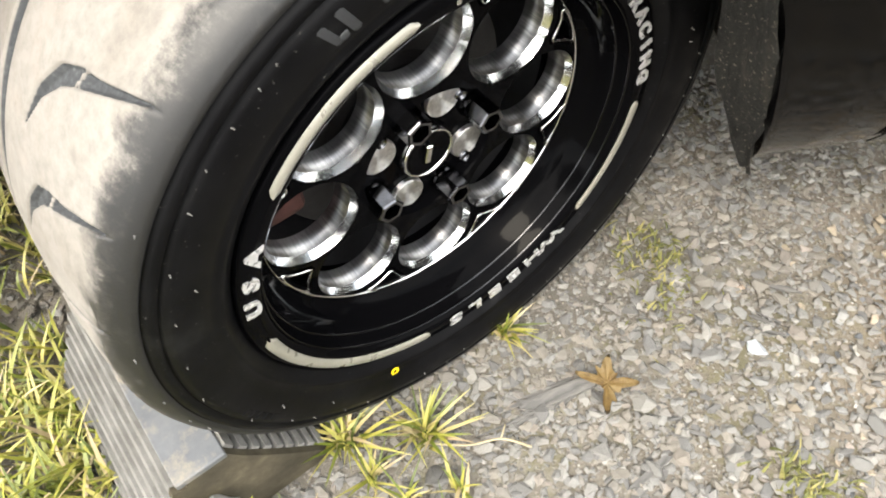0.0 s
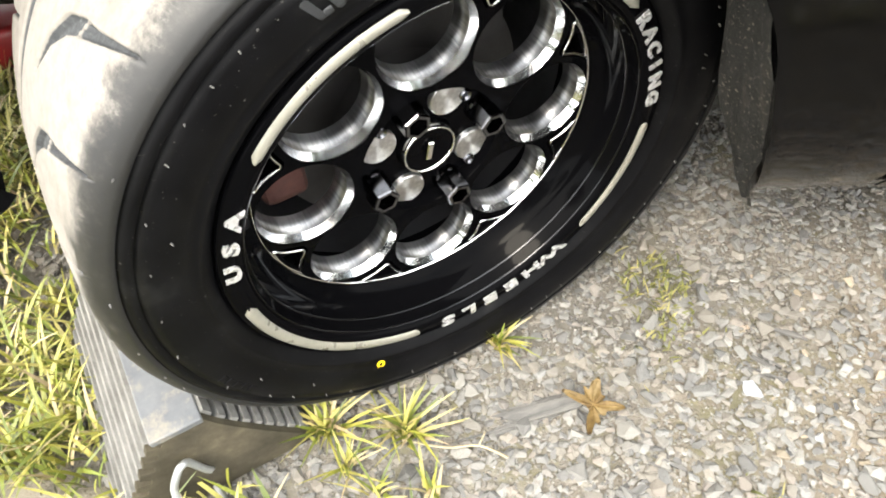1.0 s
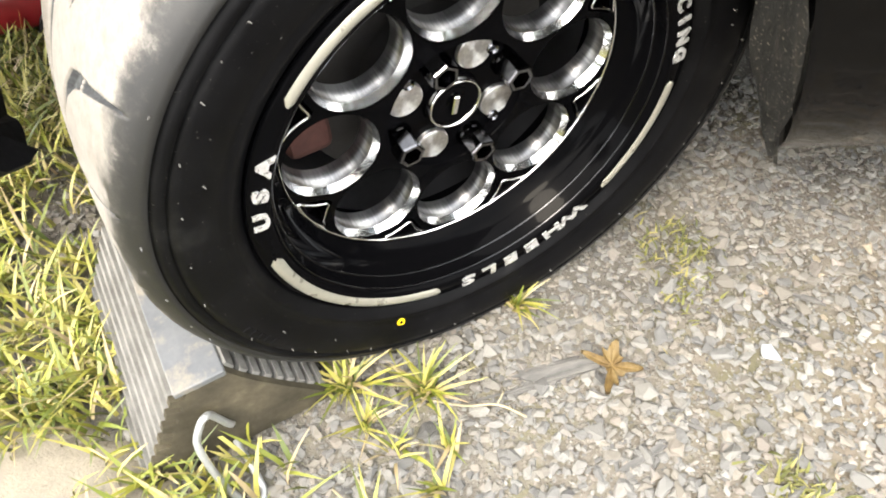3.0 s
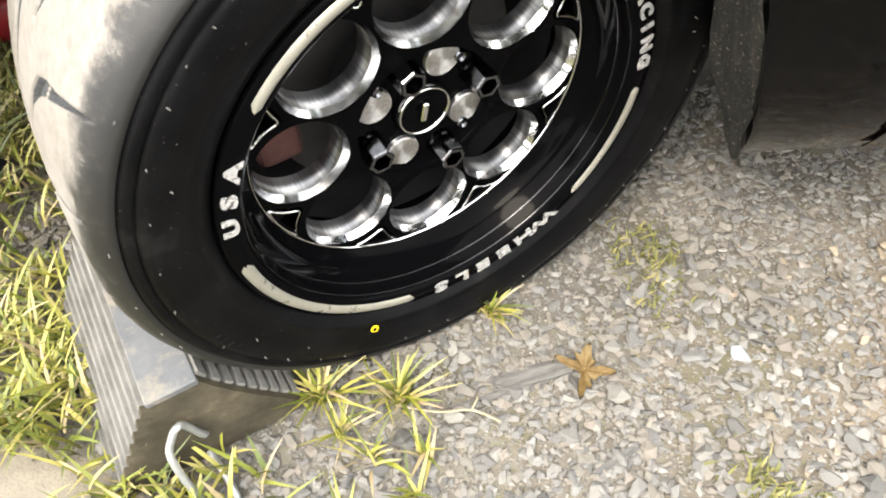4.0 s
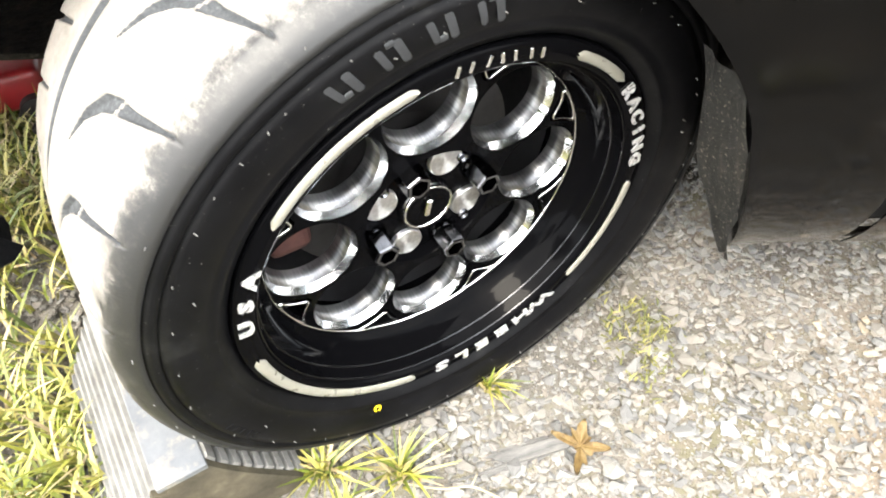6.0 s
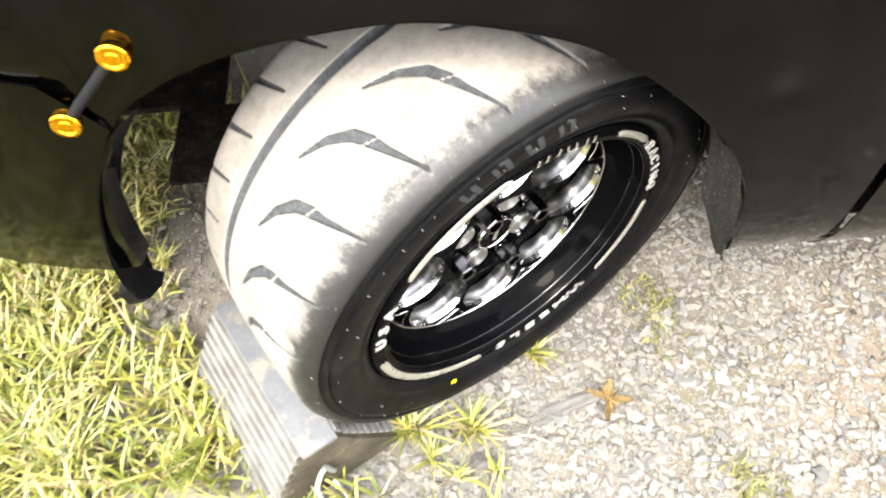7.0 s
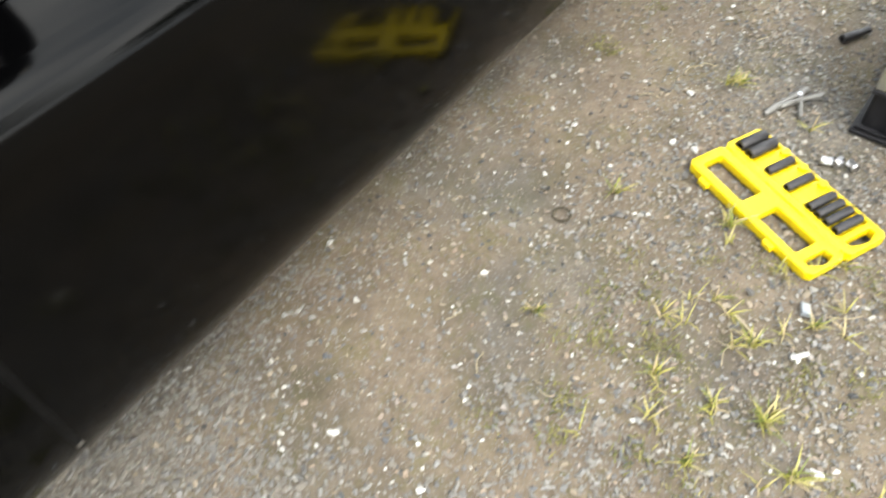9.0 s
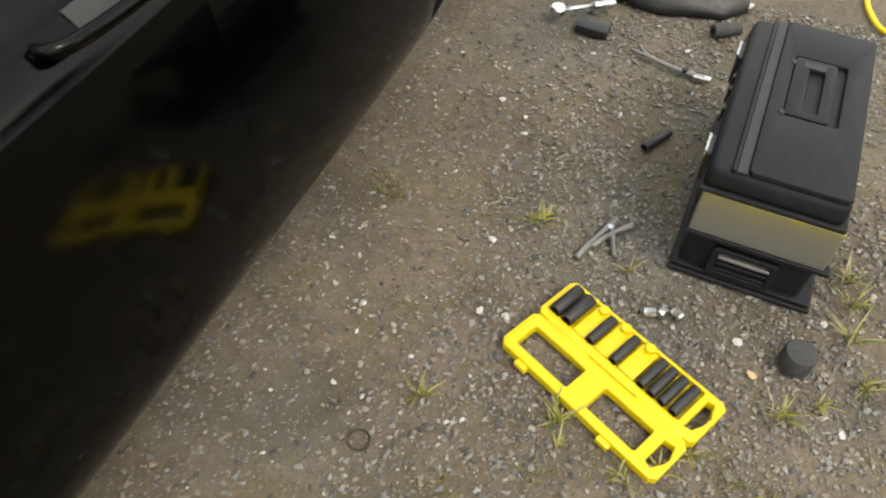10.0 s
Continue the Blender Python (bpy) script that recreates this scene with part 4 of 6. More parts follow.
edges = ring2d([(0.1658 * math.cos(2 * math.pi * i / 128), 0.1658 * math.sin(2 * math.pi * i / 128)) for i in range(128)])
edges += ring2d([(0.0675 * math.cos(2 * math.pi * i / 64), 0.0675 * math.sin(2 * math.pi * i / 64)) for i in range(64)])


def pocket(mid, grow=0.0):
    """Outline of a rounded triangular pocket at an angle of the face."""
    base = [(0.1600 + grow, -8.2), (0.1612 + grow, 0.0), (0.1600 + grow, 8.2), (0.150, 5.0), (0.1395 - grow, 1.2), (0.1395 - grow, -1.2), (0.150, -5.0)]
    pts = []
    for r, d in base:
        d2 = d * (1 + grow * 22)
        pts.append((r * math.cos(radians(mid + d2)), r * math.sin(radians(mid + d2))))
    return pts


for k in range(8):
    a = radians(88 + 45 * k)
    edges += ring2d([(HOLE * math.cos(a) + HOLE_R * math.cos(t), HOLE * math.sin(a) + HOLE_R * math.sin(t)) for t in (2 * math.pi * i / 40 for i in range(40))])
    edges += ring2d(pocket(88 + 22.5 + 45 * k))
bmesh.ops.triangle_fill(bm, use_beauty=True, use_dissolve=False, edges=edges)
for f in bm.faces:
    f.normal_update()
    if f.normal.y > 0:
        f.normal_flip()
ext = bmesh.ops.extrude_face_region(bm, geom=bm.faces[:])
bmesh.ops.translate(bm, vec=(0, 0.022, 0), verts=[g for g in ext["geom"] if isinstance(g, bmesh.types.BMVert)])
bmesh.ops.recalc_face_normals(bm, faces=bm.faces)
part("wheel_face", bm, rim_black, wheel, "gloss black face with eight round windows", smooth=28)

# machined sleeve in each window, with a bright turned edge
sleeve = None
for k in range(8):
    a = radians(88 + 45 * k)
    at = pose(HOLE * math.cos(a), 0, HOLE * math.sin(a))
    if sleeve is None:
        bm = lathe([(FACE - 0.0002, HOLE_R + 0.0002), (FACE + 0.0070, HOLE_R - 0.0034)], 64)
        edge_mesh = part("window_edge", bm, alu_bright, wheel, "bright turned edge", smooth=30)
        sleeve = part("window_sleeve", lathe([(FACE + 0.0070, HOLE_R - 0.0034), (FACE + 0.0285, HOLE_R - 0.0050), (FACE + 0.0295, HOLE_R - 0.002), (FACE + 0.009, HOLE_R - 0.0012)], 64, closed=True), alu, wheel, "machined aluminium sleeve", smooth=30)
        edge_mesh.matrix_basis = at
        sleeve.matrix_basis = at
    else:
        for src in (edge_mesh, sleeve):
            o = src.copy()
            scene.collection.objects.link(o)
            o.parent = wheel
            o.matrix_basis = at

# bright milled bead round each pocket: a triangle hollowed by the two windows beside it
for k in range(8):
    mid = 88 + 22.5 + 45 * k
    path = [(0.1625, -8.6), (0.1642, -4.5), (0.1645, 0.0), (0.1642, 4.5), (0.1625, 8.6), (0.157, 5.6), (0.150, 2.9), (0.144, 1.0), (0.143, 0.0), (0.144, -1.0), (0.150, -2.9), (0.157, -5.6), (0.1625, -8.6)]
    pts = [Vector(arc_point(r, mid + d, FACE - 0.0008)) for r, d in path]
    part("pocket_edge", tube(bend(pts, 3), 0.0012, 6), alu_edge, wheel, "bright milled pocket edge", smooth=50)

part("face_rim", lathe([(FACE - 0.0005, 0.1662), (FACE - 0.0016, 0.1656), (FACE - 0.0016, 0.1652), (FACE + 0.0005, 0.1646)], 96), alu_edge, wheel, "thin bright turned ring round the face", smooth=40)

# hub pad, cap, nuts and bare bolt seats
part("hub_pad", lathe([(FACE, 0.0675), (FACE + 0.003, 0.066), (FACE + 0.012, 0.064), (FACE + 0.013, 0.05), (FACE + 0.013, 0.028), (FACE + 0.008, 0.027), (FACE + 0.008, 0.001)], 64), rim_black, wheel, smooth=30)
part("cap_ring", lathe([(FACE + 0.008, 0.0262), (FACE + 0.0025, 0.0258), (FACE + 0.002, 0.0245), (FACE + 0.004, 0.0236)], 48), alu_edge, wheel, "thin bright ring round the centre cap", smooth=40)
cap = part("centre_cap", lathe([(FACE + 0.004, 0.0236), (FACE + 0.0035, 0.018), (FACE + 0.006, 0.008), (FACE + 0.0065, 0.001)], 48), rim_black, wheel, "black dished centre cap", smooth=50)
part("cap_emblem", boxed(-0.003, 0.003, FACE + 0.0015, FACE + 0.006, -0.011, 0.009, 0.001, 1, pose(0, 0, 0, 0, 12, 0)), alu_edge, wheel, "small silver emblem bar")
nut_mesh = None
for k in range(4):
    a = 18 + 90 * k
    x, _, z = arc_point(0.0572, a, 0)
    if nut_mesh is None:
        bm = lathe([(0.062, 0.0135), (0.058, 0.0135), (0.055, 0.0125)], 24)
        hexa = [(0.0132 * math.cos(radians(60 * i)), 0.0132 * math.sin(radians(60 * i))) for i in range(6)]
        rings = [[bm.verts.new((x * q, y, z * q)) for x, z in hexa] for q, y in ((1.0, 0.056), (1.0, 0.034), (0.92, 0.0325), (0.7, 0.0325), (0.66, 0.05))]
        for r0, r1 in zip(rings, rings[1:]):
            for i in range(6):
                bm.faces.new((r0[i], r0[(i + 1) % 6], r1[(i + 1) % 6], r1[i]))
        bm.faces.new(rings[-1])
        bmesh.ops.recalc_face_normals(bm, faces=bm.faces)
        nut = part("lug_nut", bm, nut_mat, wheel, "black chrome open lug nut", smooth=25)
        nut.matrix_basis = pose(x, 0, z, 0, 10, 0)
        nut_mesh = nut.data
    else:
        o = new("lug_nut", nut_mesh)
        o.parent = wheel
        o["label"] = "black chrome open lug nut"
        o.matrix_basis = pose(x, 0, z, 0, 10 + 23 * k, 0)
for k in range(4):
    x, _, z = arc_point(0.0505, 63 + 90 * k, 0)
    part("bolt_seat", lathe([(0.0615, 0.0172), (0.0575, 0.0168), (0.0570, 0.0160), (0.0595, 0.001)], 40), seat_mat, wheel, "bare machined bolt seat", smooth=30).matrix_basis = pose(x, 0, z)
    x, _, z = arc_point(0.0575, 46 + 90 * k, 0)
    part("pad_screw", lathe([(0.0625, 0.006), (0.056, 0.0058), (0.055, 0.005), (0.057, 0.003), (0.057, 0.001)], 16, m=pose(x, 0, z)), nut_mat, wheel, smooth=30)

# thin lighter rings stand in for the highlights where the barrel is stepped
part("step_ring", lathe([(0.0150, 0.1832), (0.0144, 0.1826), (0.0148, 0.1819), (0.0165, 0.1818)], 128), step_mat, wheel, "thin ring standing in for a highlight on a step inside the lip", smooth=40)
part("step_ring", lathe([(0.0028, 0.1874), (0.0022, 0.1868), (0.0026, 0.1862), (0.0042, 0.1862)], 128), step_mat, wheel, "thin ring standing in for a highlight on a step inside the lip", smooth=40)

# inlaid strips and words round the lip; the maker's mark stays three plain bars
LIP_Y = -0.0036


def strip(d0, d1, r0=0.1950, r1=0.2030):
    bm = bmesh.new()
    mid, half, n = (r0 + r1) / 2, (r1 - r0) / 2, max(8, int(abs(d1 - d0) / 1.5))
    rows = []
    capd = math.degrees(half / mid)
    for i in range(n + 1):
        d = d0 + (d1 - d0) * i / n
        e = min(1.0, min(abs(d - d0), abs(d - d1)) / capd)
        h = half * math.sqrt(max(0.05, 1 - (1 - e) ** 2))
        rows.append([bm.verts.new(arc_point(mid + h * q, d, LIP_Y - lift)) for q, lift in ((-1, 0.0), (-0.75, 0.0016), (0, 0.0026), (0.75, 0.0016), (1, 0.0))])
    for a, b in zip(rows, rows[1:]):
        for i in range(4):
            bm.faces.new((a[i], b[i], b[i + 1], a[i + 1]))
    bmesh.ops.recalc_face_normals(bm, faces=bm.faces)
    if bm.faces[0].normal.y > 0:
        bmesh.ops.reverse_faces(bm, faces=bm.faces)
    return part("lip_strip", bm, strip_mat, wheel, "raised champagne metal strip on the lip", smooth=50)


for d0, d1, r0, r1 in ((140.5, 99.5, 0.1946, 0.2034), (58.5, 37.5, 0.1946, 0.2034), (-7.0, -46.0, 0.1942, 0.2038), (-106.5, -174.0, 0.1932, 0.2042)):
    strip(d0, d1, r0, r1)


def word(text, first, last, size=0.0245, r=0.1902, wide=1.4):
    """Raised letters along the lip, read clockwise, their feet to the hub."""
    vs, fs = [], []
    for k, ch in enumerate(text):
        cu = bpy.data.curves.new("letter", "FONT")
        cu.body, cu.size, cu.align_x, cu.extrude, cu.resolution_u, cu.offset = ch, size, "CENTER", 0.0007, 3, 0.0008
        ob = bpy.data.objects.new("letter", cu)
        me = bpy.data.meshes.new_from_object(ob)
        d = first + (last - first) * k / max(1, len(text) - 1)
        m = pose(0, 0, 0, 0, -d, 0) @ pose(r, LIP_Y - 0.0008, 0) @ pose(0, 0, 0, 90, 0, 0) @ pose(0, 0, 0, 0, 0, -90)
        off = len(vs)
        vs += [(m @ (Matrix.Diagonal((wide, 1, 1, 1)) @ v.co))[:] for v in me.vertices]
        fs += [[i + off for i in p.vertices] for p in me.polygons]
        bpy.data.objects.remove(ob)
        bpy.data.meshes.remove(me)
    return link_mesh("lettering", vs, fs, letter_mat, parent=wheel, label="raised bright word on the lip")


word("RACING", 32.0, 2.0, 0.0165, 0.1925, 1.35)
word("WHEELS", -58.5, -96.5, 0.0205, 0.1915, 1.6)
word("USA", 171.5, 155.5, 0.0165, 0.1930, 1.6)
for d in (90.6, 87.4, 83.2, 80.0, 76.8, 72.6, 69.4):
    part("mark_bar", boxed(-0.0016, 0.0016, LIP_Y - 0.0014, LIP_Y + 0.0004, -0.0046, 0.0046, 0.0005, 2, pose(*arc_point(0.199, d, 0), 0, 90 - d + (16 if d > 80 else -14), 0)), alu_edge, wheel, "plain bright stroke in place of a maker's mark")

# tyre: a fine grid round the rim, its grooves sunk into the tread
NA = 1440
side_out = [(0.006, 0.2085), (-0.001, 0.2125), (-0.003, 0.2165), (-0.007, 0.2200), (-0.0085, 0.2235), (-0.0072, 0.2255), (-0.010, 0.232), (-0.0125, 0.242), (-0.0135, 0.250), (-0.0134, 0.2575), (-0.0130, 0.2640),
            (-0.0102, 0.2650), (-0.0100, 0.2662), (-0.0129, 0.2674), (-0.0114, 0.2745), (-0.0086, 0.2754), (-0.0084, 0.2768), (-0.0104, 0.2780), (-0.0085, 0.2825), (-0.006, 0.2865), (-0.0015, 0.2910), (0.004, 0.2945)]
yt = np.linspace(0.007, 0.211, 100)
crown = 0.3022 - 0.0058 * np.abs((yt - 0.107) / 0.1) ** 2.6
side_in = [(0.217, 0.293), (0.224, 0.286), (0.230, 0.27), (0.232, 0.25), (0.227, 0.226), (0.214, 0.208), (0.19, 0.204)]
py = np.array([p[0] for p in side_out] + yt.tolist() + [p[0] for p in side_in])
pr = np.array([p[1] for p in side_out] + crown.tolist() + [p[1] for p in side_in])
ang = np.arange(NA) * 360.0 / NA
DEG = 0.301 * math.pi / 180       # metres of tread to a degree


def near_line(u, v, p, q):
    """Distance to a segment, and how far along it, for arrays of points."""
    d = np.array(q) - np.array(p)
    t = np.clip(((u - p[0]) * d[0] + (v - p[1]) * d[1]) / (d @ d), 0, 1)
    return np.hypot(u - p[0] - t * d[0], v - p[1] - t * d[1]), t


AA, YY = np.meshgrid(ang, py, indexing="ij")
depth = np.zeros_like(AA)
wobble = 0.0002 * np.sin(AA * 7.3) * np.sin(YY * 900)
ring = np.abs(YY - 0.148) + wobble
depth = np.maximum(depth, 0.0062 * np.clip((0.0068 - ring) / 0.0016, 0, 1))
STEP = 360.0 / 22
rel = ((AA - 102.5 + 6) % STEP - 6)
SLASH = [(10.8, 0.109, 0.0012), (4.9, 0.097, 0.0042), (0.8, 0.080, 0.0060), (-0.9, 0.062, 0.0058), (-1.9, 0.046, 0.0036), (-5.3, 0.003, 0.0008)]
for shift in (0.0, STEP, -STEP):
    u = (rel + shift) * DEG
    for (a0, y0, w0), (a1, y1, w1) in zip(SLASH, SLASH[1:]):
        d, t = near_line(u, YY, (a0 * DEG, y0), (a1 * DEG, y1))
        depth = np.maximum(depth, 0.0058 * np.clip((w0 + (w1 - w0) * t - d) / 0.0010 + 0.4, 0, 1))
    db, tb = near_line(u, YY, (-3.0 * DEG, 0.058), (2.0 * DEG, 0.068))
    depth = np.where((db < 0.0015) & (depth > 0), depth * 0.12, depth)
STEP2 = 360.0 / 33
rel2 = ((AA - 125.5 + 3) % STEP2 - 3)
for shift in (0.0, STEP2):
    u = (rel2 + shift) * DEG
    d1, t1 = near_line(u, YY, (2.4 * DEG, 0.219), (-1.0 * DEG, 0.174))
    depth = np.maximum(depth, 0.0050 * np.clip((0.0036 - 0.0022 * t1 - d1) / 0.0010 + 0.4, 0, 1))
on_tread = (YY > 0.004) & (pr[None, :] > 0.292)
depth *= on_tread
RR = pr[None, :] - depth
tv = np.stack([RR * np.cos(np.radians(AA)), YY, RR * np.sin(np.radians(AA))], -1)
# the tyre flattens a little where it bears on the ground
low = np.clip((-tv[:, :, 2] - 0.2795) / 0.01, 0, 1)
tv[:, :, 2] = np.maximum(tv[:, :, 2], -0.2815)
NPr = len(py)
tf, ti = [], []
n_side = len(side_out)
for i in range(NA):
    a, b = i * NPr, ((i + 1) % NA) * NPr
    for j in range(NPr - 1):
        tf.append((a + j, b + j, b + j + 1, a + j + 1))
        ti.append(1 if j < n_side - 6 else 0)
tyre = link_mesh("tyre", tv.reshape(-1, 3).tolist(), tf, [tread_mat, side_mat], ti, wheel, True, "low-profile tyre with a dusty scrubbed slash-grooved tread")
tyre.data.attributes.new("groove", "FLOAT", "POINT").data.foreach_set("value", depth.ravel().astype(np.float32))

# raised plain shapes for the maker's marks on the sidewall, and the balance dot
for k in range(4):
    for shift, w, hgt in ((-1.55, 1.5, 0.022), (1.55, 1.3, 0.020), (0.0, 1.4, 0.0055)):
        d = 111.0 - 8.35 * k + shift
        mid_r = 0.2475 if hgt > 0.01 else (0.256 if k % 2 else 0.240)
        bm = bmesh.new()
        rows = []
        for q in smooth_steps(-1, 1, 5):
            rows.append([bm.verts.new(arc_point(mid_r + hgt / 2 * s * (1 - abs(q) ** 6 * 0.15), d + w / 2 * q + 0.5 * s * (hgt > 0.01), -0.0131 - 0.0008 * (1 - abs(s) ** 4))) for s in (-1, -0.8, -0.3, 0.3, 0.8, 1)])
        for a, b in zip(rows, rows[1:]):
            for i in range(5):
                bm.faces.new((a[i], a[i + 1], b[i + 1], b[i]))
        bmesh.ops.recalc_face_normals(bm, faces=bm.faces)
        if bm.faces[0].normal.y > 0:
            bmesh.ops.reverse_faces(bm, faces=bm.faces)
        part("sidewall_mark", bm, mark_mat, wheel, "plain raised grey stroke in place of a maker's mark")
for k in range(5):
    x, y, z = arc_point(0.256, -152 - 2.2 * k, -0.0133)
    part("size_bar", boxed(-0.003, 0.003, -0.0008, 0.0008, -0.004, 0.004, 0.0004, 1, pose(x, y, z, 0, 242 + 2.2 * k, 0)), side_mat, wheel)
bm = lathe([(0.0, 0.0026), (-0.0006, 0.003), (-0.0006, 0.0046), (0.0, 0.0052)], 24)
o = part("balance_dot", bm, dot_mat, wheel, "small yellow painted ring on the sidewall")
o.matrix_basis = pose(*arc_point(0.2295, -117.3, -0.0098)) @ Matrix.Diagonal((0.85, 1, 1.35, 1))

# small mould nubs standing off the sidewall
bm = bmesh.new()
r9 = random.Random(5)
for k in range(64):
    d, r = k * 5.625 + r9.uniform(-1.5, 1.5), r9.choice((0.2435, 0.2565, 0.2615, 0.284))
    y0 = float(np.interp(r, [0.2435, 0.2565, 0.2615, 0.284], [-0.0128, -0.0134, -0.0131, -0.0075]))
    a = Vector(arc_point(r, d, y0 + 0.001))
    tube([a, a + Vector((r9.uniform(-1, 1), -2.0, r9.uniform(-1, 1))) * 0.0018], 0.0006, 5, bm, taper=[0.0009, 0.0004])
tagged(part("mould_nubs", bm, nub_mat, wheel), kind="stuff")

# brake behind the windows
disc = part("brake_disc", lathe([(0.1, 0.001), (0.1, 0.06), (0.112, 0.065), (0.112, 0.125), (0.13, 0.125), (0.13, 0.001)], 64), dark_metal, wheel, "dark iron brake disc", smooth=30)
part("brake_caliper", boxed(-0.146, -0.1, 0.1, 0.16, -0.045, 0.022, 0.01, 3), rust_mat, wheel, "rusty red-brown brake caliper")
part("inner_barrel", lathe([(0.09, 0.164), (0.19, 0.164), (0.19, 0.13), (0.185, 0.001)], 48), trim_mat, wheel, smooth=30)

# ---- wheel chock ----
# its length runs along the wheel's axle, its profile in the wheel's plane
CH = pose(0, 0, 0, 0, 0, 30)
chock = thing("wheel_chock", CH, "weathered grey ribbed rubber wheel chock before the tyre", "wheel chock")
outline = []
N_RIB = 8
foot, top = Vector((-0.404, 0.004)), Vector((-0.327, 0.138))
up = (top - foot).normalized()
out = Vector((-up.y, up.x))
outline += [(-0.404, 0.0)]
for k in range(N_RIB):
    pitch = (top - foot).length / N_RIB
    for s, n in ((0.0, 0.0), (0.5, 0.001), (0.57, -0.012), (0.93, -0.012)):
        q = foot + up * pitch * (k + s) + out * n
        outline.append((q.x, q.y))
outline += [(-0.327, 0.138), (-0.277, 0.136)]
for k in range(9):
    f0 = k / 9
    x0, z0 = -0.277 + 0.079 * f0, 0.136 - 0.125 * f0 ** 0.85
    f1 = (k + 0.55) / 9
    x1, z1 = -0.277 + 0.079 * f1, 0.136 - 0.125 * f1 ** 0.85
    xb, zb = -0.277 + 0.079 * (k + 0.97) / 9, 0.136 - 0.125 * ((k + 0.97) / 9) ** 0.85
    outline += [(x0 + 0.003, z0 + 0.001), (x1 + 0.003, z1 + 0.001), (x1 - 0.007, z1 - 0.006), (xb - 0.007, zb - 0.006)]
outline += [(-0.197, 0.009), (-0.197, 0.0)]
bm = prism(bmesh.new(), outline, 0.012, 0.262)
body = part("body", bm, chock_mat, chock, "ribbed grey rubber wedge")
front = outline[:1 + 4 * N_RIB] + [(-0.327, 0.1375), (-0.277, 0.1355)]
back = [(-0.277 + 0.079 * k / 9, 0.1355 - 0.125 * (k / 9) ** 0.85) for k in range(1, 10)] + [(-0.197, 0.0)]
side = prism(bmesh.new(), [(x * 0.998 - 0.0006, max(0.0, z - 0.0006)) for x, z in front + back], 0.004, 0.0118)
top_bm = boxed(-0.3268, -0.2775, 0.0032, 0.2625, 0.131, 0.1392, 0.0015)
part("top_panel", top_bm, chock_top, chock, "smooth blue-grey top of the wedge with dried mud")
part("end_plate", side, chock_side, chock, "dirty end face of the wedge with its shade in the colour")
rod = bend([(-0.297, 0.02, 0.04), (-0.300, 0.002, 0.048), (-0.308, -0.005, 0.092), (-0.312, -0.01, 0.103), (-0.320, -0.014, 0.1), (-0.332, -0.022, 0.076), (-0.330, -0.042, 0.02), (-0.325, -0.05, 0.002), (-0.320, -0.058, -0.006), (-0.310, -0.062, -0.01), (-0.301, -0.056, -0.006), (-0.300, -0.04, 0.002), (-0.306, 0.004, 0.008), (-0.307, 0.02, 0.008)], 4)
part("handle", tube(rod, 0.0037, 8), galv, chock, "bent galvanised steel loop handle", smooth=50)

# ---- small natural things ----


def sand_patch(x, y, rx, ry, seed):
    """A bare sandy spot, domed a few millimetres over the soil."""
    bm = bmesh.new()
    r = np.random.default_rng(seed)
    ph = r.uniform(0, 6.28, 4)
    top = bm.verts.new((x, y, 0.004))
    rings = []
    for q in (0.35, 0.65, 0.88, 1.0):
        ring = []
        for i in range(40):
            t = 2 * math.pi * i / 40
            k = q * (1 + 0.16 * math.sin(2 * t + ph[0]) + 0.1 * math.sin(5 * t + ph[1]) + 0.07 * math.sin(9 * t + ph[2]))
            ring.append(bm.verts.new((x + rx * k * math.cos(t), y + ry * k * math.sin(t), 0.004 - 0.013 * q ** 3 + 0.001 * math.sin(7 * t + 9 * q))))
        rings.append(ring)
    for i in range(40):
        bm.faces.new((top, rings[0][i], rings[0][(i + 1) % 40]))
        for a, b in zip(rings, rings[1:]):
            bm.faces.new((a[i], b[i], b[(i + 1) % 40], a[(i + 1) % 40]))
    return tagged(part("bare_ground", bm, sand_mat, smooth=60), "bare patch of pale sandy soil in the grass", "ground", kind="structure")


sand_patch(-0.48, -0.195, 0.16, 0.085, 1)
sand_patch(-0.97, 0.27, 0.12, 0.05, 2)



def tuft(x, y, size, count, seed, label, green=True):
    r = np.random.default_rng(seed)
    v, f = blades([(0, 0, -0.002, count, size, 0.006 * size)], r, 0.06, 0.0022, 0.95)
    o = link_mesh("grass_tuft", v, f, grass_mat, smooth=True)
    o.matrix_basis = pose(x, y, 0)
    return tagged(o, label, "grass tuft", "grass tufts in the gravel")


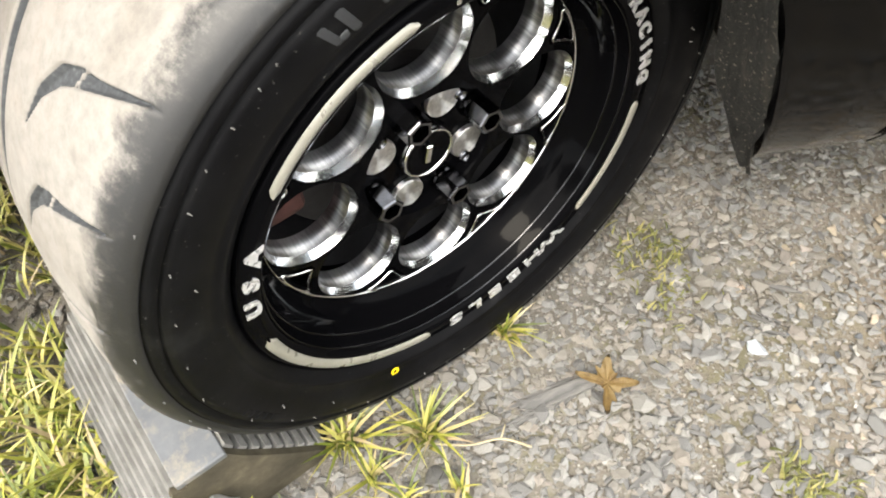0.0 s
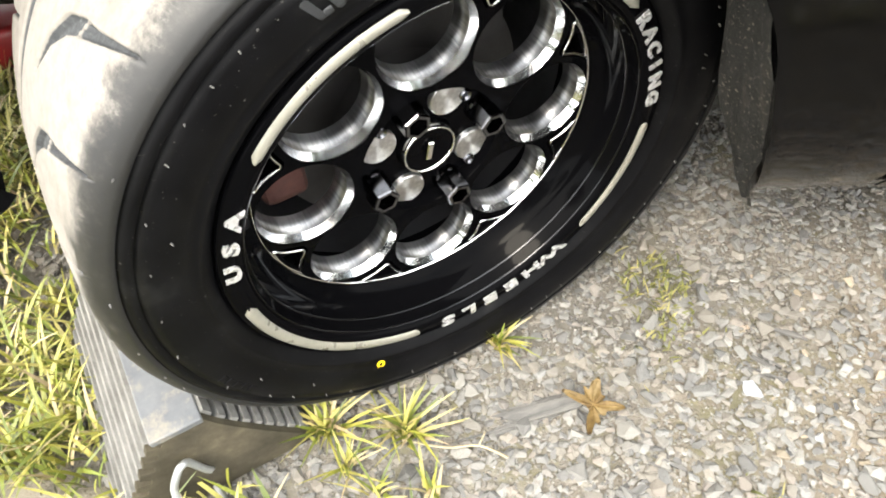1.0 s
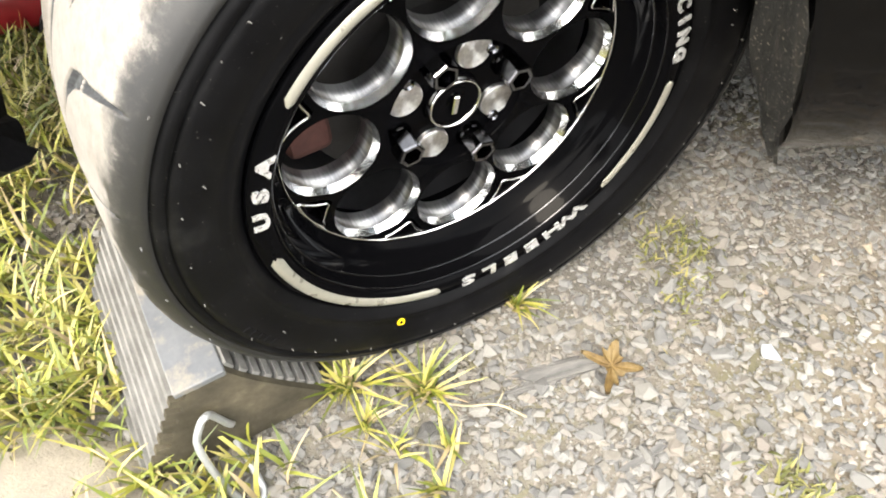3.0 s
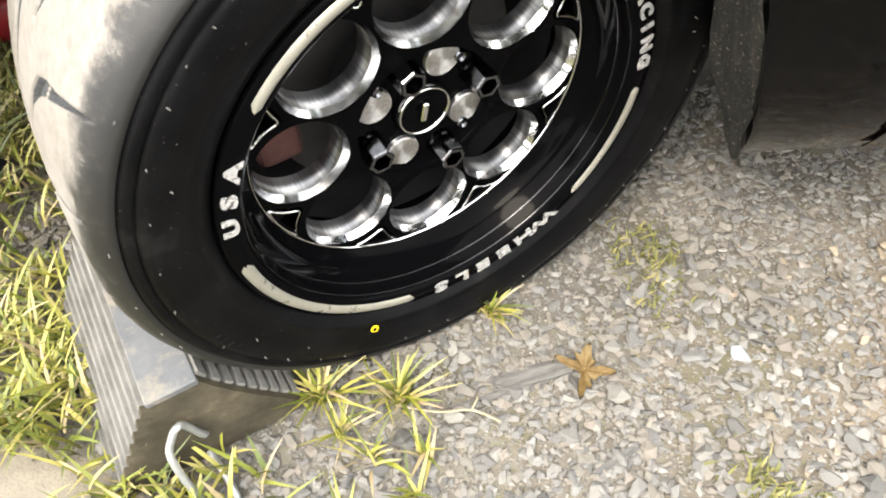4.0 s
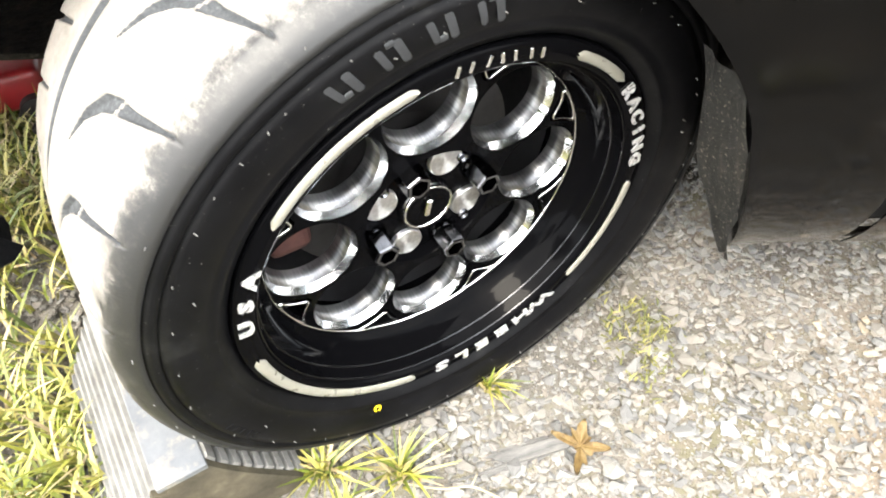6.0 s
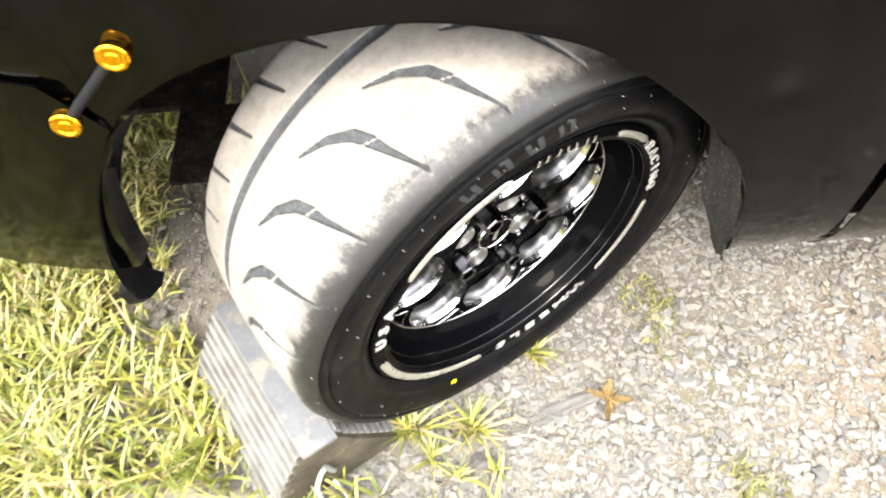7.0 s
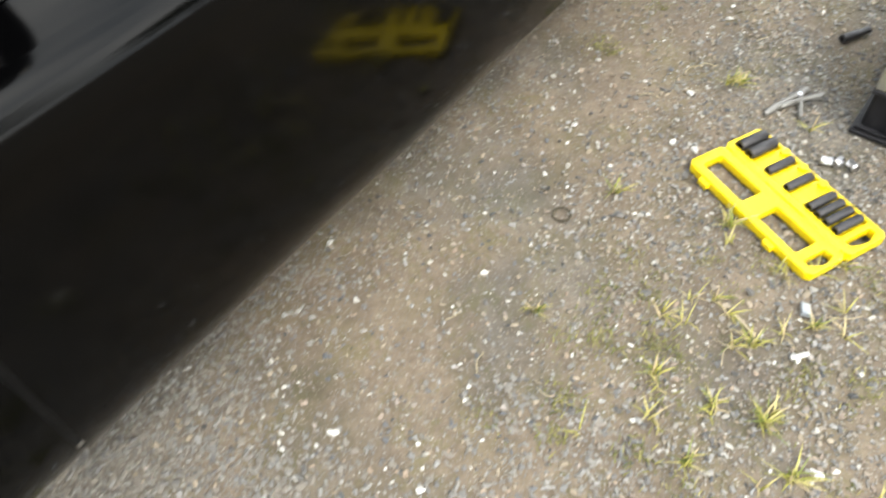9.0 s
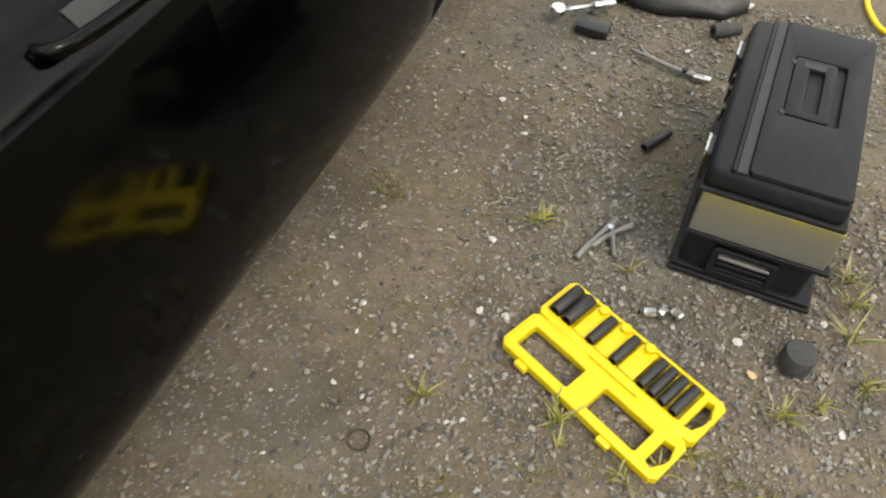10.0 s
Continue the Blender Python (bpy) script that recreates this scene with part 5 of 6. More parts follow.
TUFTS = [(-0.62, 0.49, 0.9, 34), (-0.6, 0.42, 0.8, 28), (-0.57, 0.33, 0.8, 24), (-0.555, 0.235, 0.75, 24), (-0.61, 0.3, 0.9, 26), (-0.53, 0.19, 0.66, 16), (-0.66, 0.44, 0.9, 26), (-0.69, 0.36, 0.9, 30),
         (-0.159, -0.086, 1.1, 46), (-0.072, -0.094, 1.0, 48), (0.028, 0.014, 0.8, 34), (-0.125, -0.039, 0.7, 18), (-0.078, -0.301, 0.9, 20), (-0.1, -0.16, 0.8, 14), (-0.12, -0.235, 0.8, 20), (-0.132, -0.128, 0.8, 18), (-0.055, -0.2, 0.7, 16), (-0.095, -0.275, 0.9, 20), (-0.045, -0.155, 0.66, 14), (-0.17, -0.27, 0.75, 14),
         (0.284, -0.205, 0.55, 26), (0.161, -0.293, 0.6, 34), (0.19, -0.27, 0.5, 26), (0.218, 0.10, 0.5, 24), (0.30, -0.23, 0.4, 20), (0.12, -0.31, 0.5, 22), (0.58, -0.66, 0.9, 24), (0.54, -0.69, 0.7, 20),
         (1.135, -0.356, 0.7, 18), (1.26, -0.446, 0.5, 14), (1.146, -0.51, 0.6, 16), (1.147, -0.639, 0.8, 22), (1.319, -0.77, 0.8, 26), (1.29, -0.74, 0.7, 18), (1.165, -0.857, 0.9, 22), (1.148, -0.761, 0.7, 18), (1.088, -0.941, 1.0, 24),
         (2.076, -0.425, 0.7, 18), (2.021, -0.02, 0.6, 16), (0.971, -0.681, 0.6, 14), (1.005, -0.769, 0.7, 16), (1.431, -0.859, 0.7, 18), (0.993, -0.519, 0.6, 14), (2.065, -0.4, 0.8, 20), (1.537, -0.337, 0.8, 20), (1.591, -0.604, 0.9, 22),
         (2.017, -0.057, 0.5, 14), (2.17, -1.108, 1.0, 24), (2.1, -1.12, 1.0, 22), (2.014, -1.12, 1.1, 26), (1.901, -1.161, 1.0, 24), (1.77, -1.01, 0.9, 20), (2.005, -0.643, 0.8, 14), (2.282, -0.083, 0.5, 12), (1.62, -0.86, 0.7, 16), (1.83, -1.08, 0.7, 16)]
r_tuft = np.random.default_rng(17)
TUFTS += [(r_tuft.uniform(0.75, 1.75), r_tuft.uniform(-1.05, -0.35), r_tuft.uniform(0.25, 0.6), int(r_tuft.integers(8, 16))) for _ in range(30)]
TUFTS += [(r_tuft.uniform(0.85, 1.6), r_tuft.uniform(-1.15, -0.5), r_tuft.uniform(0.65, 0.85), int(r_tuft.integers(5, 10))) for _ in range(26)]
for k, (x, y, s, c) in enumerate(TUFTS):
    if s >= 0.65:
        tuft(x, y, s, c, 40 + k, "yellow-green grass tuft growing through gravel")
TUFTS += [(0.306 + dx, -0.46 + dy, 0.5, 16) for dx, dy in ((0, 0), (0.035, 0.012), (-0.035, -0.012), (0.02, -0.03), (-0.01, 0.03), (0.06, 0.0))]
TUFTS += [(0.228, 0.045, 0.4, 14), (0.242, 0.075, 0.4, 12), (0.215, 0.02, 0.35, 10)]
r_low = np.random.default_rng(88)
lv, lf = blades([(x, y, -0.002, c * 4, s * 0.5, 0.021) for x, y, s, c in TUFTS if s < 0.65], r_low, 0.06, 0.0017, 0.95)
tagged(link_mesh("low_grass", lv, lf, moss_mat, smooth=True), "low sparse olive grass pressed into the gravel", "grass", kind="stuff")


def oak_leaf(m):
    """A curled dead leaf with five deep lobes and a short stalk."""
    bm = bmesh.new()
    lobes = [(152, 0.042, 0.26), (112, 0.024, 0.24), (74, 0.036, 0.36), (32, 0.019, 0.26), (-12, 0.041, 0.30), (-46, 0.020, 0.2), (-78, 0.026, 0.22), (-106, 0.042, 0.24)]
    n, rings = 72, []
    for q in (0.2, 0.45, 0.7, 0.88, 1.0):
        ring = []
        for i in range(n):
            t = 2 * math.pi * i / n
            r = 0.0085 + sum((l - 0.0085) * math.exp(-(((t - radians(d) + math.pi) % (2 * math.pi) - math.pi) / w) ** 2) for d, l, w in lobes)
            r *= 1 + 0.06 * math.sin(t * 17)
            z = 0.005 + 0.16 * (r * q) ** 2 / 0.03 + 0.0022 * q * math.sin(3 * t + 1) + 0.001 * math.sin(9 * t)
            ring.append(bm.verts.new((r * q * math.cos(t), r * q * math.sin(t), z)))
        rings.append(ring)
    mid = bm.verts.new((0, 0, 0.005))
    for i in range(n):
        j = (i + 1) % n
        bm.faces.new((mid, rings[0][i], rings[0][j]))
        for r0, r1 in zip(rings, rings[1:]):
            bm.faces.new((r0[i], r1[i], r1[j], r0[j]))
    bmesh.ops.solidify(bm, geom=bm.faces[:], thickness=0.0006)
    for d, l, w in lobes[:5]:
        tube([(0, 0, 0.0056), (0.8 * l * math.cos(radians(d)), 0.8 * l * math.sin(radians(d)), 0.0062 + 0.16 * (0.8 * l) ** 2 / 0.03)], 0.0006, 5, bm)
    o = part("oak_leaf", bm, leaf_mat, smooth=60)
    o.matrix_basis = m
    return tagged(o, "curled brown dead oak leaf on the gravel", "leaf")


oak_leaf(pose(0.128, -0.069, 0.007, 6, -8, 0) @ Matrix.Diagonal((0.8, 0.86, 0.8, 1)))


def slate_slab(x, y, length, width, turn, seed):
    """A split slate: a few thin leaves stacked out of line."""
    r = np.random.default_rng(seed)
    bm = bmesh.new()
    z = -0.0115
    for k in range(9):
        l, w = length * r.uniform(0.35, 1.0), width * r.uniform(0.12, 0.8) * (1 - 0.06 * k)
        dx, dy = r.normal(0, 0.16 * length), r.normal(0, 0.24 * width)
        t = [2 * math.pi * (i + r.uniform(-0.3, 0.3)) / 11 for i in range(11)]
        loop = [(dx + l / 2 * math.copysign(abs(math.cos(u)) ** 0.4, math.cos(u)) * r.uniform(0.7, 1.1), dy + w / 2 * math.copysign(abs(math.sin(u)) ** 0.45, math.sin(u)) * r.uniform(0.8, 1.05)) for u in t]
        h = r.uniform(0.0012, 0.0024)
        lo, hi = [bm.verts.new((p, q, z - 0.001)) for p, q in loop], [bm.verts.new((p * 0.97, q * 0.94, z + h + 0.06 * q + 0.03 * p * math.sin(k))) for p, q in loop]
        bm.faces.new(hi)
        for i in range(11):
            j = (i + 1) % 11
            bm.faces.new((lo[i], lo[j], hi[j], hi[i]))
        z += h * 0.8
    bmesh.ops.recalc_face_normals(bm, faces=bm.faces)
    o = part("slate_slab", bm, slate_slab_mat)
    o.matrix_basis = pose(x, y, 0, 2, -2, turn)
    return tagged(o, "long split grey slate bedded in the gravel", "stone", "slate slabs")


for x, y, l, w, t, k in ((0.05, -0.08, 0.125, 0.042, 14, 12), (0.146, -0.171, 0.07, 0.026, 30, 15), (0.358, 0.02, 0.036, 0.016, -28, 4), (0.196, -0.135, 0.04, 0.02, -28, 6), (0.325, -0.02, 0.034, 0.012, -40, 8), (0.318, -0.035, 0.03, 0.014, -30, 9)):
    slate_slab(x, y, l, w, t, k)


def rock(name, x, y, size, mat, label, seed, flat=0.5, group=""):
    v, f = shard(seed, flat, 12)
    o = link_mesh(name, (v * size).tolist(), f, mat)
    o.matrix_basis = pose(x, y, size * flat * 0.28 - 0.003, 4, 3, seed * 37 % 360)
    return tagged(o, label, "stone", group)


r_clod = np.random.default_rng(93)
for k in range(26):
    rock("earth_clod", r_clod.uniform(-0.58, -0.4), r_clod.uniform(0.14, 0.48), r_clod.uniform(0.014, 0.045), soil, "crumbly brown clod of earth under the bumper", 1300 + k, 0.6, "earth clods")
rock("pale_stone", 0.300, -0.051, 0.028, blue_stone, "pale blue-grey smooth stone among the gravel", 8, 0.5)
WHITE = [(0.669, -0.184, 0.03), (1.16, -0.209, 0.022), (1.024, 0.141, 0.024), (1.338, -0.856, 0.03), (1.125, -0.975, 0.03), (1.151, -1.002, 0.02), (1.692, -0.128, 0.024), (1.776, -0.371, 0.026), (1.782, -0.43, 0.024),
         (1.612, -0.281, 0.014), (0.584, -0.126, 0.016), (2.446, -0.183, 0.024), (2.403, -0.263, 0.02), (2.741, -0.357, 0.026), (2.862, -0.614, 0.03), (3.164, -0.741, 0.04), (2.034, -1.069, 0.026), (1.781, -1.126, 0.024),
         (1.496, -0.161, 0.022), (1.915, -0.904, 0.026), (0.393, -0.42, 0.02), (0.68, -0.396, 0.024), (0.36, -0.36, 0.012), (1.97, -0.33, 0.03), (2.34, -0.28, 0.026)]
for k, (x, y, s) in enumerate(WHITE):
    rock("quartz_chip", x, y, s, white_stone, "small white quartz chip on the brown soil", 300 + k, 0.45, "white chips")
r_chip = np.random.default_rng(61)
for k in range(90):
    x, y = r_chip.uniform(0.5, 2.6), r_chip.uniform(-1.1, 0.0)
    if not (1.7 < x < 2.7 and y < -0.5):
        rock("quartz_chip", x, y, r_chip.uniform(0.007, 0.016), white_stone, "small white quartz chip on the brown soil", 600 + k, 0.45, "white chips")
for k in range(70):
    x, y = r_chip.uniform(1.2, 2.9), r_chip.uniform(-1.25, -0.1)
    if not (1.68 < x < 2.65 and y < -0.52):
        rock("grey_stone", x, y, r_chip.uniform(0.014, 0.03), slate_slab_mat, "dark grey gravel stone lying on soil", 760 + k, 0.5, "grey stones")
rock("white_stone", 0.577, -0.702, 0.056, white_stone, "large white stone lying in the gravel", 79, 0.5)
rock("tan_stone", 1.844, -0.944, 0.03, grained("tan_sandstone", (0.5, 0.33, 0.2), 0.8, 0.2, 120, 0.3), "tan sandstone chip beside the rubber puck", 21, 0.4)


def twig(pts, r, label):
    o = part("dry_stem", tube(bend(pts, 4), r, 6), straw_mat, smooth=50)
    return tagged(o, label, "stem")


twig([(-0.075, -0.105, 0.012), (-0.03, -0.115, 0.014), (0.005, -0.112, 0.01), (0.035, -0.124, 0.006)], 0.0013, "thin dry straw stem lying on gravel")
twig([(0.005, -0.112, 0.01), (0.012, -0.098, 0.012)], 0.0009, "thin dry straw stem lying on gravel")
twig([(-0.16, -0.2, 0.006), (-0.12, -0.24, 0.02), (-0.1, -0.3, 0.012), (-0.105, -0.36, 0.006)], 0.0014, "thin dry straw stem lying on gravel")
for k in range(10):
    a = rng.uniform(0, 6.28)
    x, y, l = rng.uniform(0.9, 2.3), rng.uniform(-1.0, -0.1), rng.uniform(0.03, 0.07)
    twig([(x, y, 0.004), (x + l * 0.5 * math.cos(a), y + l * 0.5 * math.sin(a), 0.009), (x + l * math.cos(a + 0.3), y + l * math.sin(a + 0.3), 0.004)], 0.0011, "short dry straw stem on bare soil")

# ---- yellow socket case ----
# local x along its length, y across; the tray half carries the sockets
ca, cb = Vector((1.907, -0.550)), Vector((1.736, -0.902))
case_turn = math.degrees(math.atan2(cb.y - ca.y, cb.x - ca.x))
case = thing("socket_case", pose(1.907, -0.550, 0.002, 0, 0, case_turn), "open yellow plastic case half filled with black impact sockets", "socket case")
L, WD = 0.397, 0.229


def plate(outline, holes, z0, z1, bevel=0.0):
    """A flat moulding with an outline in (x, y) and holes through it."""
    bm = bmesh.new()
    edges = []
    for loop in (outline, *holes):
        vs = [bm.verts.new((x, y, z0)) for x, y in loop]
        edges += [bm.edges.new((vs[i], vs[(i + 1) % len(vs)])) for i in range(len(vs))]
    bmesh.ops.triangle_fill(bm, use_beauty=True, use_dissolve=False, edges=edges)
    ext = bmesh.ops.extrude_face_region(bm, geom=bm.faces[:])
    bmesh.ops.translate(bm, vec=(0, 0, z1 - z0), verts=[g for g in ext["geom"] if isinstance(g, bmesh.types.BMVert)])
    bmesh.ops.recalc_face_normals(bm, faces=bm.faces)
    if bevel:
        rim = [e for e in bm.edges if len(e.link_faces) == 2 and e.calc_face_angle(0) > 1.0]
        bmesh.ops.bevel(bm, geom=rim, offset=bevel, segments=2, affect="EDGES", profile=0.5)
    return bm


def rect(x0, x1, y0, y1, c=0.004):
    """A rectangle with clipped corners."""
    return [(x0 + c, y0), (x1 - c, y0), (x1, y0 + c), (x1, y1 - c), (x1 - c, y1), (x0 + c, y1), (x0, y1 - c), (x0, y0 + c)]


# tray: a deep rim with a socket bed and an open bay at one end
bay = [(L - 0.036, -0.097), (L - 0.020, -0.093), (L - 0.011, -0.070), (L - 0.009, -0.046), (L - 0.018, -0.026), (L - 0.022, -0.016), (L - 0.036, -0.018)]
bm = plate(rect(-0.010, L, -0.118, 0.0, 0.011), [rect(0.002, L - 0.050, -0.097, -0.008, 0.003), bay], 0.0, 0.029, 0.0025)
part("tray", bm, yellow, case, "yellow moulded socket tray", smooth=40)
part("tray_bed", plate(rect(0.000, L - 0.046, -0.1, -0.004), [], 0.001, 0.012), yellow, case)
for x, w in ((0.070, 0.034), (0.129, 0.038), (0.192, 0.042)):
    part("cross_web", boxed(x, x + w, -0.094, -0.008, 0.008, 0.0255, 0.003), yellow, case, smooth=40)
for x in (0.088, 0.148, 0.212):
    part("finger_scallop", lathe([(0.0, 0.0008), (0.0, 0.011), (0.004, 0.012), (0.01, 0.012)], 16, m=pose(x, -0.012, 0.0335, -90, 0, 0)), yellow, case, smooth=40)
# lid: a flat frame with two large windows and a small clipped one
small = [(L - 0.042, -WD + 0.023), (L - 0.026, -WD + 0.020), (L - 0.013, -WD + 0.044), (L - 0.011, -0.170), (L - 0.020, -0.142), (L - 0.042, -0.145)]
bm = plate(rect(-0.010, L - 0.002, -WD, -0.1185, 0.012), [rect(0.017, 0.156, -WD + 0.023, -0.146), rect(0.209, L - 0.066, -WD + 0.021, -0.146), small], 0.0, 0.026, 0.003)
part("lid", bm, yellow, case, "yellow lid frame lying open", smooth=40)
for x in (0.06, 0.3):
    part("hinge", boxed(x - 0.04, x + 0.075, -0.124, -0.112, 0.004, 0.0275, 0.004), yellow, case, smooth=40)
for x in (0.044, 0.264):
    part("latch", boxed(x, x + 0.03, -WD - 0.012, -WD + 0.003, 0.003, 0.02, 0.003), yellow, case)
for x, r, l in ((0.0185, 0.0150, 0.08), (0.0510, 0.0150, 0.08), (0.116, 0.0112, 0.078), (0.179, 0.0110, 0.078), (0.250, 0.0112, 0.078), (0.276, 0.0112, 0.078), (0.302, 0.0112, 0.078), (0.330, 0.0112, 0.078)):
    bm = lathe([(0.0, r * 0.6), (0.0, r * 0.93), (0.002, r), (l * 0.98, r), (l, r * 0.93), (l, r * 0.66), (l * 0.7, r * 0.6), (l * 0.7, 0.0008)], 20)
    o = part("impact_socket", bm, socket_mat, smooth=35)
    o.matrix_basis = case.matrix_basis @ pose(x, -0.0935, 0.0265 + r * 0.35, 0, rng.uniform(0, 90), 0)
    tagged(o, "black deep impact socket resting in the yellow tray", "socket", "sockets in the case")

# ---- tool box ----
# local x away from the socket case, y towards the car
tb = thing("tool_box", pose(2.325, -0.885, 0, 0, 0, -1.5), "dusty black plastic tool box with a smoky drawer", "tool box")
HX, HY = 0.272, 0.150


def shell(bm, x, y, z0, z1, flare=0.0, bevel=0.014):
    made = set(bm.verts)
    box(bm, -x, x, -y, y, z0, z1, bevel, 3)
    for v in bm.verts:
        if v not in made:
            k = (v.co.z - z0) / (z1 - z0)
            v.co.x *= 1 + flare * k
            v.co.y *= 1 + flare * k
    return bm


body = part("body", shell(bmesh.new(), HX - 0.01, HY - 0.01, 0.012, 0.272, 0.01), box_mat, tb, "black plastic body", smooth=35)
part("foot_rim", boxed(-HX - 0.008, HX + 0.008, -HY - 0.006, HY + 0.006, 0.0, 0.012, 0.004), box_mat, tb)
part("foot_rim", boxed(-HX - 0.002, HX + 0.002, -HY, HY, 0.014, 0.024, 0.003), box_mat, tb)
lid = part("lid", shell(bmesh.new(), HX + 0.004, HY + 0.004, 0.268, 0.324, -0.03, 0.018), box_mat, tb, "black ribbed lid", smooth=35)
lid.matrix_basis = pose(0, 0.018, 0) @ Matrix.Diagonal((1, 0.9, 1, 1))
body.matrix_basis = pose(0, 0.008, 0) @ Matrix.Diagonal((1, 0.95, 1, 1))
part("lid_rim", boxed(-HX - 0.008, HX + 0.008, -HY + 0.022, HY + 0.008, 0.26, 0.272, 0.004), box_mat, tb)
part("lid_ridge", boxed(-HX + 0.004, HX - 0.004, 0.094, 0.104, 0.316, 0.331, 0.004, 3), box_mat, lid, smooth=40)
# dark bar on the lid takes the place of the ridge's shade
part("lid_channel", boxed(-HX + 0.006, HX - 0.006, 0.070, 0.0935, 0.318, 0.3262, 0.001), trim_mat, lid, "dark strip along the lid for the shade of its ridge")
part("lid_panel", plate(rect(-HX + 0.006, HX - 0.006, -HY + 0.005, 0.069, 0.008), [rect(-0.070, 0.142, -0.088, 0.034, 0.006)], 0.318, 0.334, 0.004), box_mat, lid, "raised lid panel with a recessed well", smooth=40)
part("well_floor", boxed(-0.074, 0.146, -0.092, 0.038, 0.31, 0.3235, 0.001), trim_mat, lid)
part("handle", plate(rect(-0.066, 0.138, -0.066, 0.032, 0.006), [rect(-0.045, 0.108, -0.040, -0.004, 0.004)], 0.3245, 0.3345, 0.003), box_mat, lid, "folded lid handle", smooth=40)
part("well_slot", boxed(0.104, 0.124, -0.04, 0.010, 0.326, 0.3355, 0.001), trim_mat, lid)
for x in (-0.064, 0.116):
    part("lid_screw", lathe([(0.0, 0.001), (0.0, 0.006), (0.003, 0.008)], 12, m=pose(x, 0.036, 0.336, -90, 0, 0)), trim_mat, lid)
for x in (-0.18, 0.16):
    l = part("latch", boxed(x - 0.032, x + 0.032, HY + 0.002, HY + 0.016, 0.225, 0.3, 0.004), trim_mat, tb, "black latch with a bright hasp")
    part("hasp", boxed(x - 0.028, x + 0.028, HY + 0.014, HY + 0.02, 0.282, 0.304, 0.002), steel, l, "bright steel hasp")
for x in (-0.04, 0.03, 0.075):
    part("side_clip", boxed(x - 0.008, x + 0.008, HY, HY + 0.012, 0.25, 0.29, 0.003), trim_mat, tb)
# end facing the case: a smoky drawer over a base with a barred grip
drawer = part("drawer_front", boxed(-HX - 0.004, -HX + 0.012, -HY + 0.018, HY - 0.004, 0.142, 0.258, 0.004), smoke_mat, tb, "smoky translucent drawer front showing yellow")
part("drawer_rail", boxed(-HX - 0.008, -HX + 0.012, -HY + 0.002, HY - 0.002, 0.13, 0.142, 0.003), box_mat, tb)
part("grip_frame", plate(rect(-0.07, 0.07, 0.03, 0.112, 0.006), [rect(-0.055, 0.055, 0.04, 0.1, 0.004)], -0.004, 0.008, 0.002), box_mat, tb, "black grip frame").matrix_basis = pose(-HX + 0.002, 0.01, 0, 90, 0, -90)
for k in range(3):
    part("grip_slat", boxed(-HX - 0.006, -HX + 0.01, -0.044, 0.064, 0.043 + 0.019 * k, 0.052 + 0.019 * k, 0.002), dull_steel if k == 2 else box_mat, tb)

# ---- loose tools ----


def tool(name, bm, mat, m, label, category, group="", smooth=45):
    o = part(name, bm, mat, smooth=smooth)
    o.matrix_basis = m
    return tagged(o, label, category, group)


# open pliers, between case and box: two crossed limbs and a locking lever
pl = thing("pliers", pose(2.09, -0.578, 0.004), "open worn steel locking pliers lying on the soil", "pliers")


def limb(name, pts, r0, r1):
    line = bend(pts, 5)
    n = len(line)
    bm = tube(line, r0, 8, taper=[r0 + (r1 - r0) * i / (n - 1) + 0.0015 * math.sin(9 * i / n) for i in range(n)])
    return part(name, bm, dull_steel, pl, smooth=50)


limb("fixed_limb", [(-0.1, 0.052, 0.004), (-0.05, 0.036, 0.005), (0.0, 0.016, 0.006), (0.048, -0.004, 0.006)], 0.0075, 0.009)
limb("lever_limb", [(-0.062, -0.028, 0.003), (-0.03, -0.016, 0.004), (0.01, -0.002, 0.007), (0.03, 0.004, 0.008)], 0.005, 0.008)
limb("jaw", [(-0.055, 0.028, 0.006), (-0.02, 0.008, 0.008), (0.02, -0.02, 0.006), (0.046, -0.044, 0.004)], 0.0055, 0.0075)
part("pivot", lathe([(-0.016, 0.001), (-0.016, 0.007), (-0.006, 0.008)], 14, m=pose(0.012, 0.004, 0.0, -90, 0, 0)), steel, pl, smooth=30)

# long-nosed pliers, closed, with two dark tips
wr = thing("long_pliers", pose(2.76, -0.56, 0.006), "dull steel long-handled pliers lying on the soil", "pliers")
for sgn, far in ((1, (0.03, 0.105)), (-1, (0.062, 0.09))):
    pts = [(-0.02, -0.118, 0.004), (-0.012, -0.06, 0.005), (0.0, 0.0 + 0.004 * sgn, 0.006), (0.016, 0.05, 0.006), (far[0], far[1], 0.004)]
    line = bend(pts, 5)
    n = len(line)
    part("handle_limb", tube(line, 0.007, 8, taper=[0.009 - 0.004 * i / (n - 1) for i in range(n)]), dull_steel, wr, smooth=50)
part("rivet", lathe([(-0.016, 0.001), (-0.016, 0.008), (-0.008, 0.009)], 14, m=pose(-0.012, -0.06, 0.0, -90, 0, 0)), dark_metal, wr, smooth=30)
part("nose", boxed(-0.03, -0.01, -0.135, -0.085, -0.002, 0.012, 0.004), steel, wr, smooth=40)


def loose_socket(x, y, turn, r, l, mat, label):
    bm = lathe([(0.0, r * 0.55), (0.0, r * 0.93), (0.002, r), (l * 0.55, r), (l * 0.6, r * 0.85), (l, r * 0.85), (l, r * 0.5), (l * 0.7, r * 0.5), (l * 0.7, 0.0008)], 20)
    return tool("loose_socket", bm, mat, pose(x, y, r - 0.002, 0, 0, turn), label, "socket", "sockets on the ground", 35)


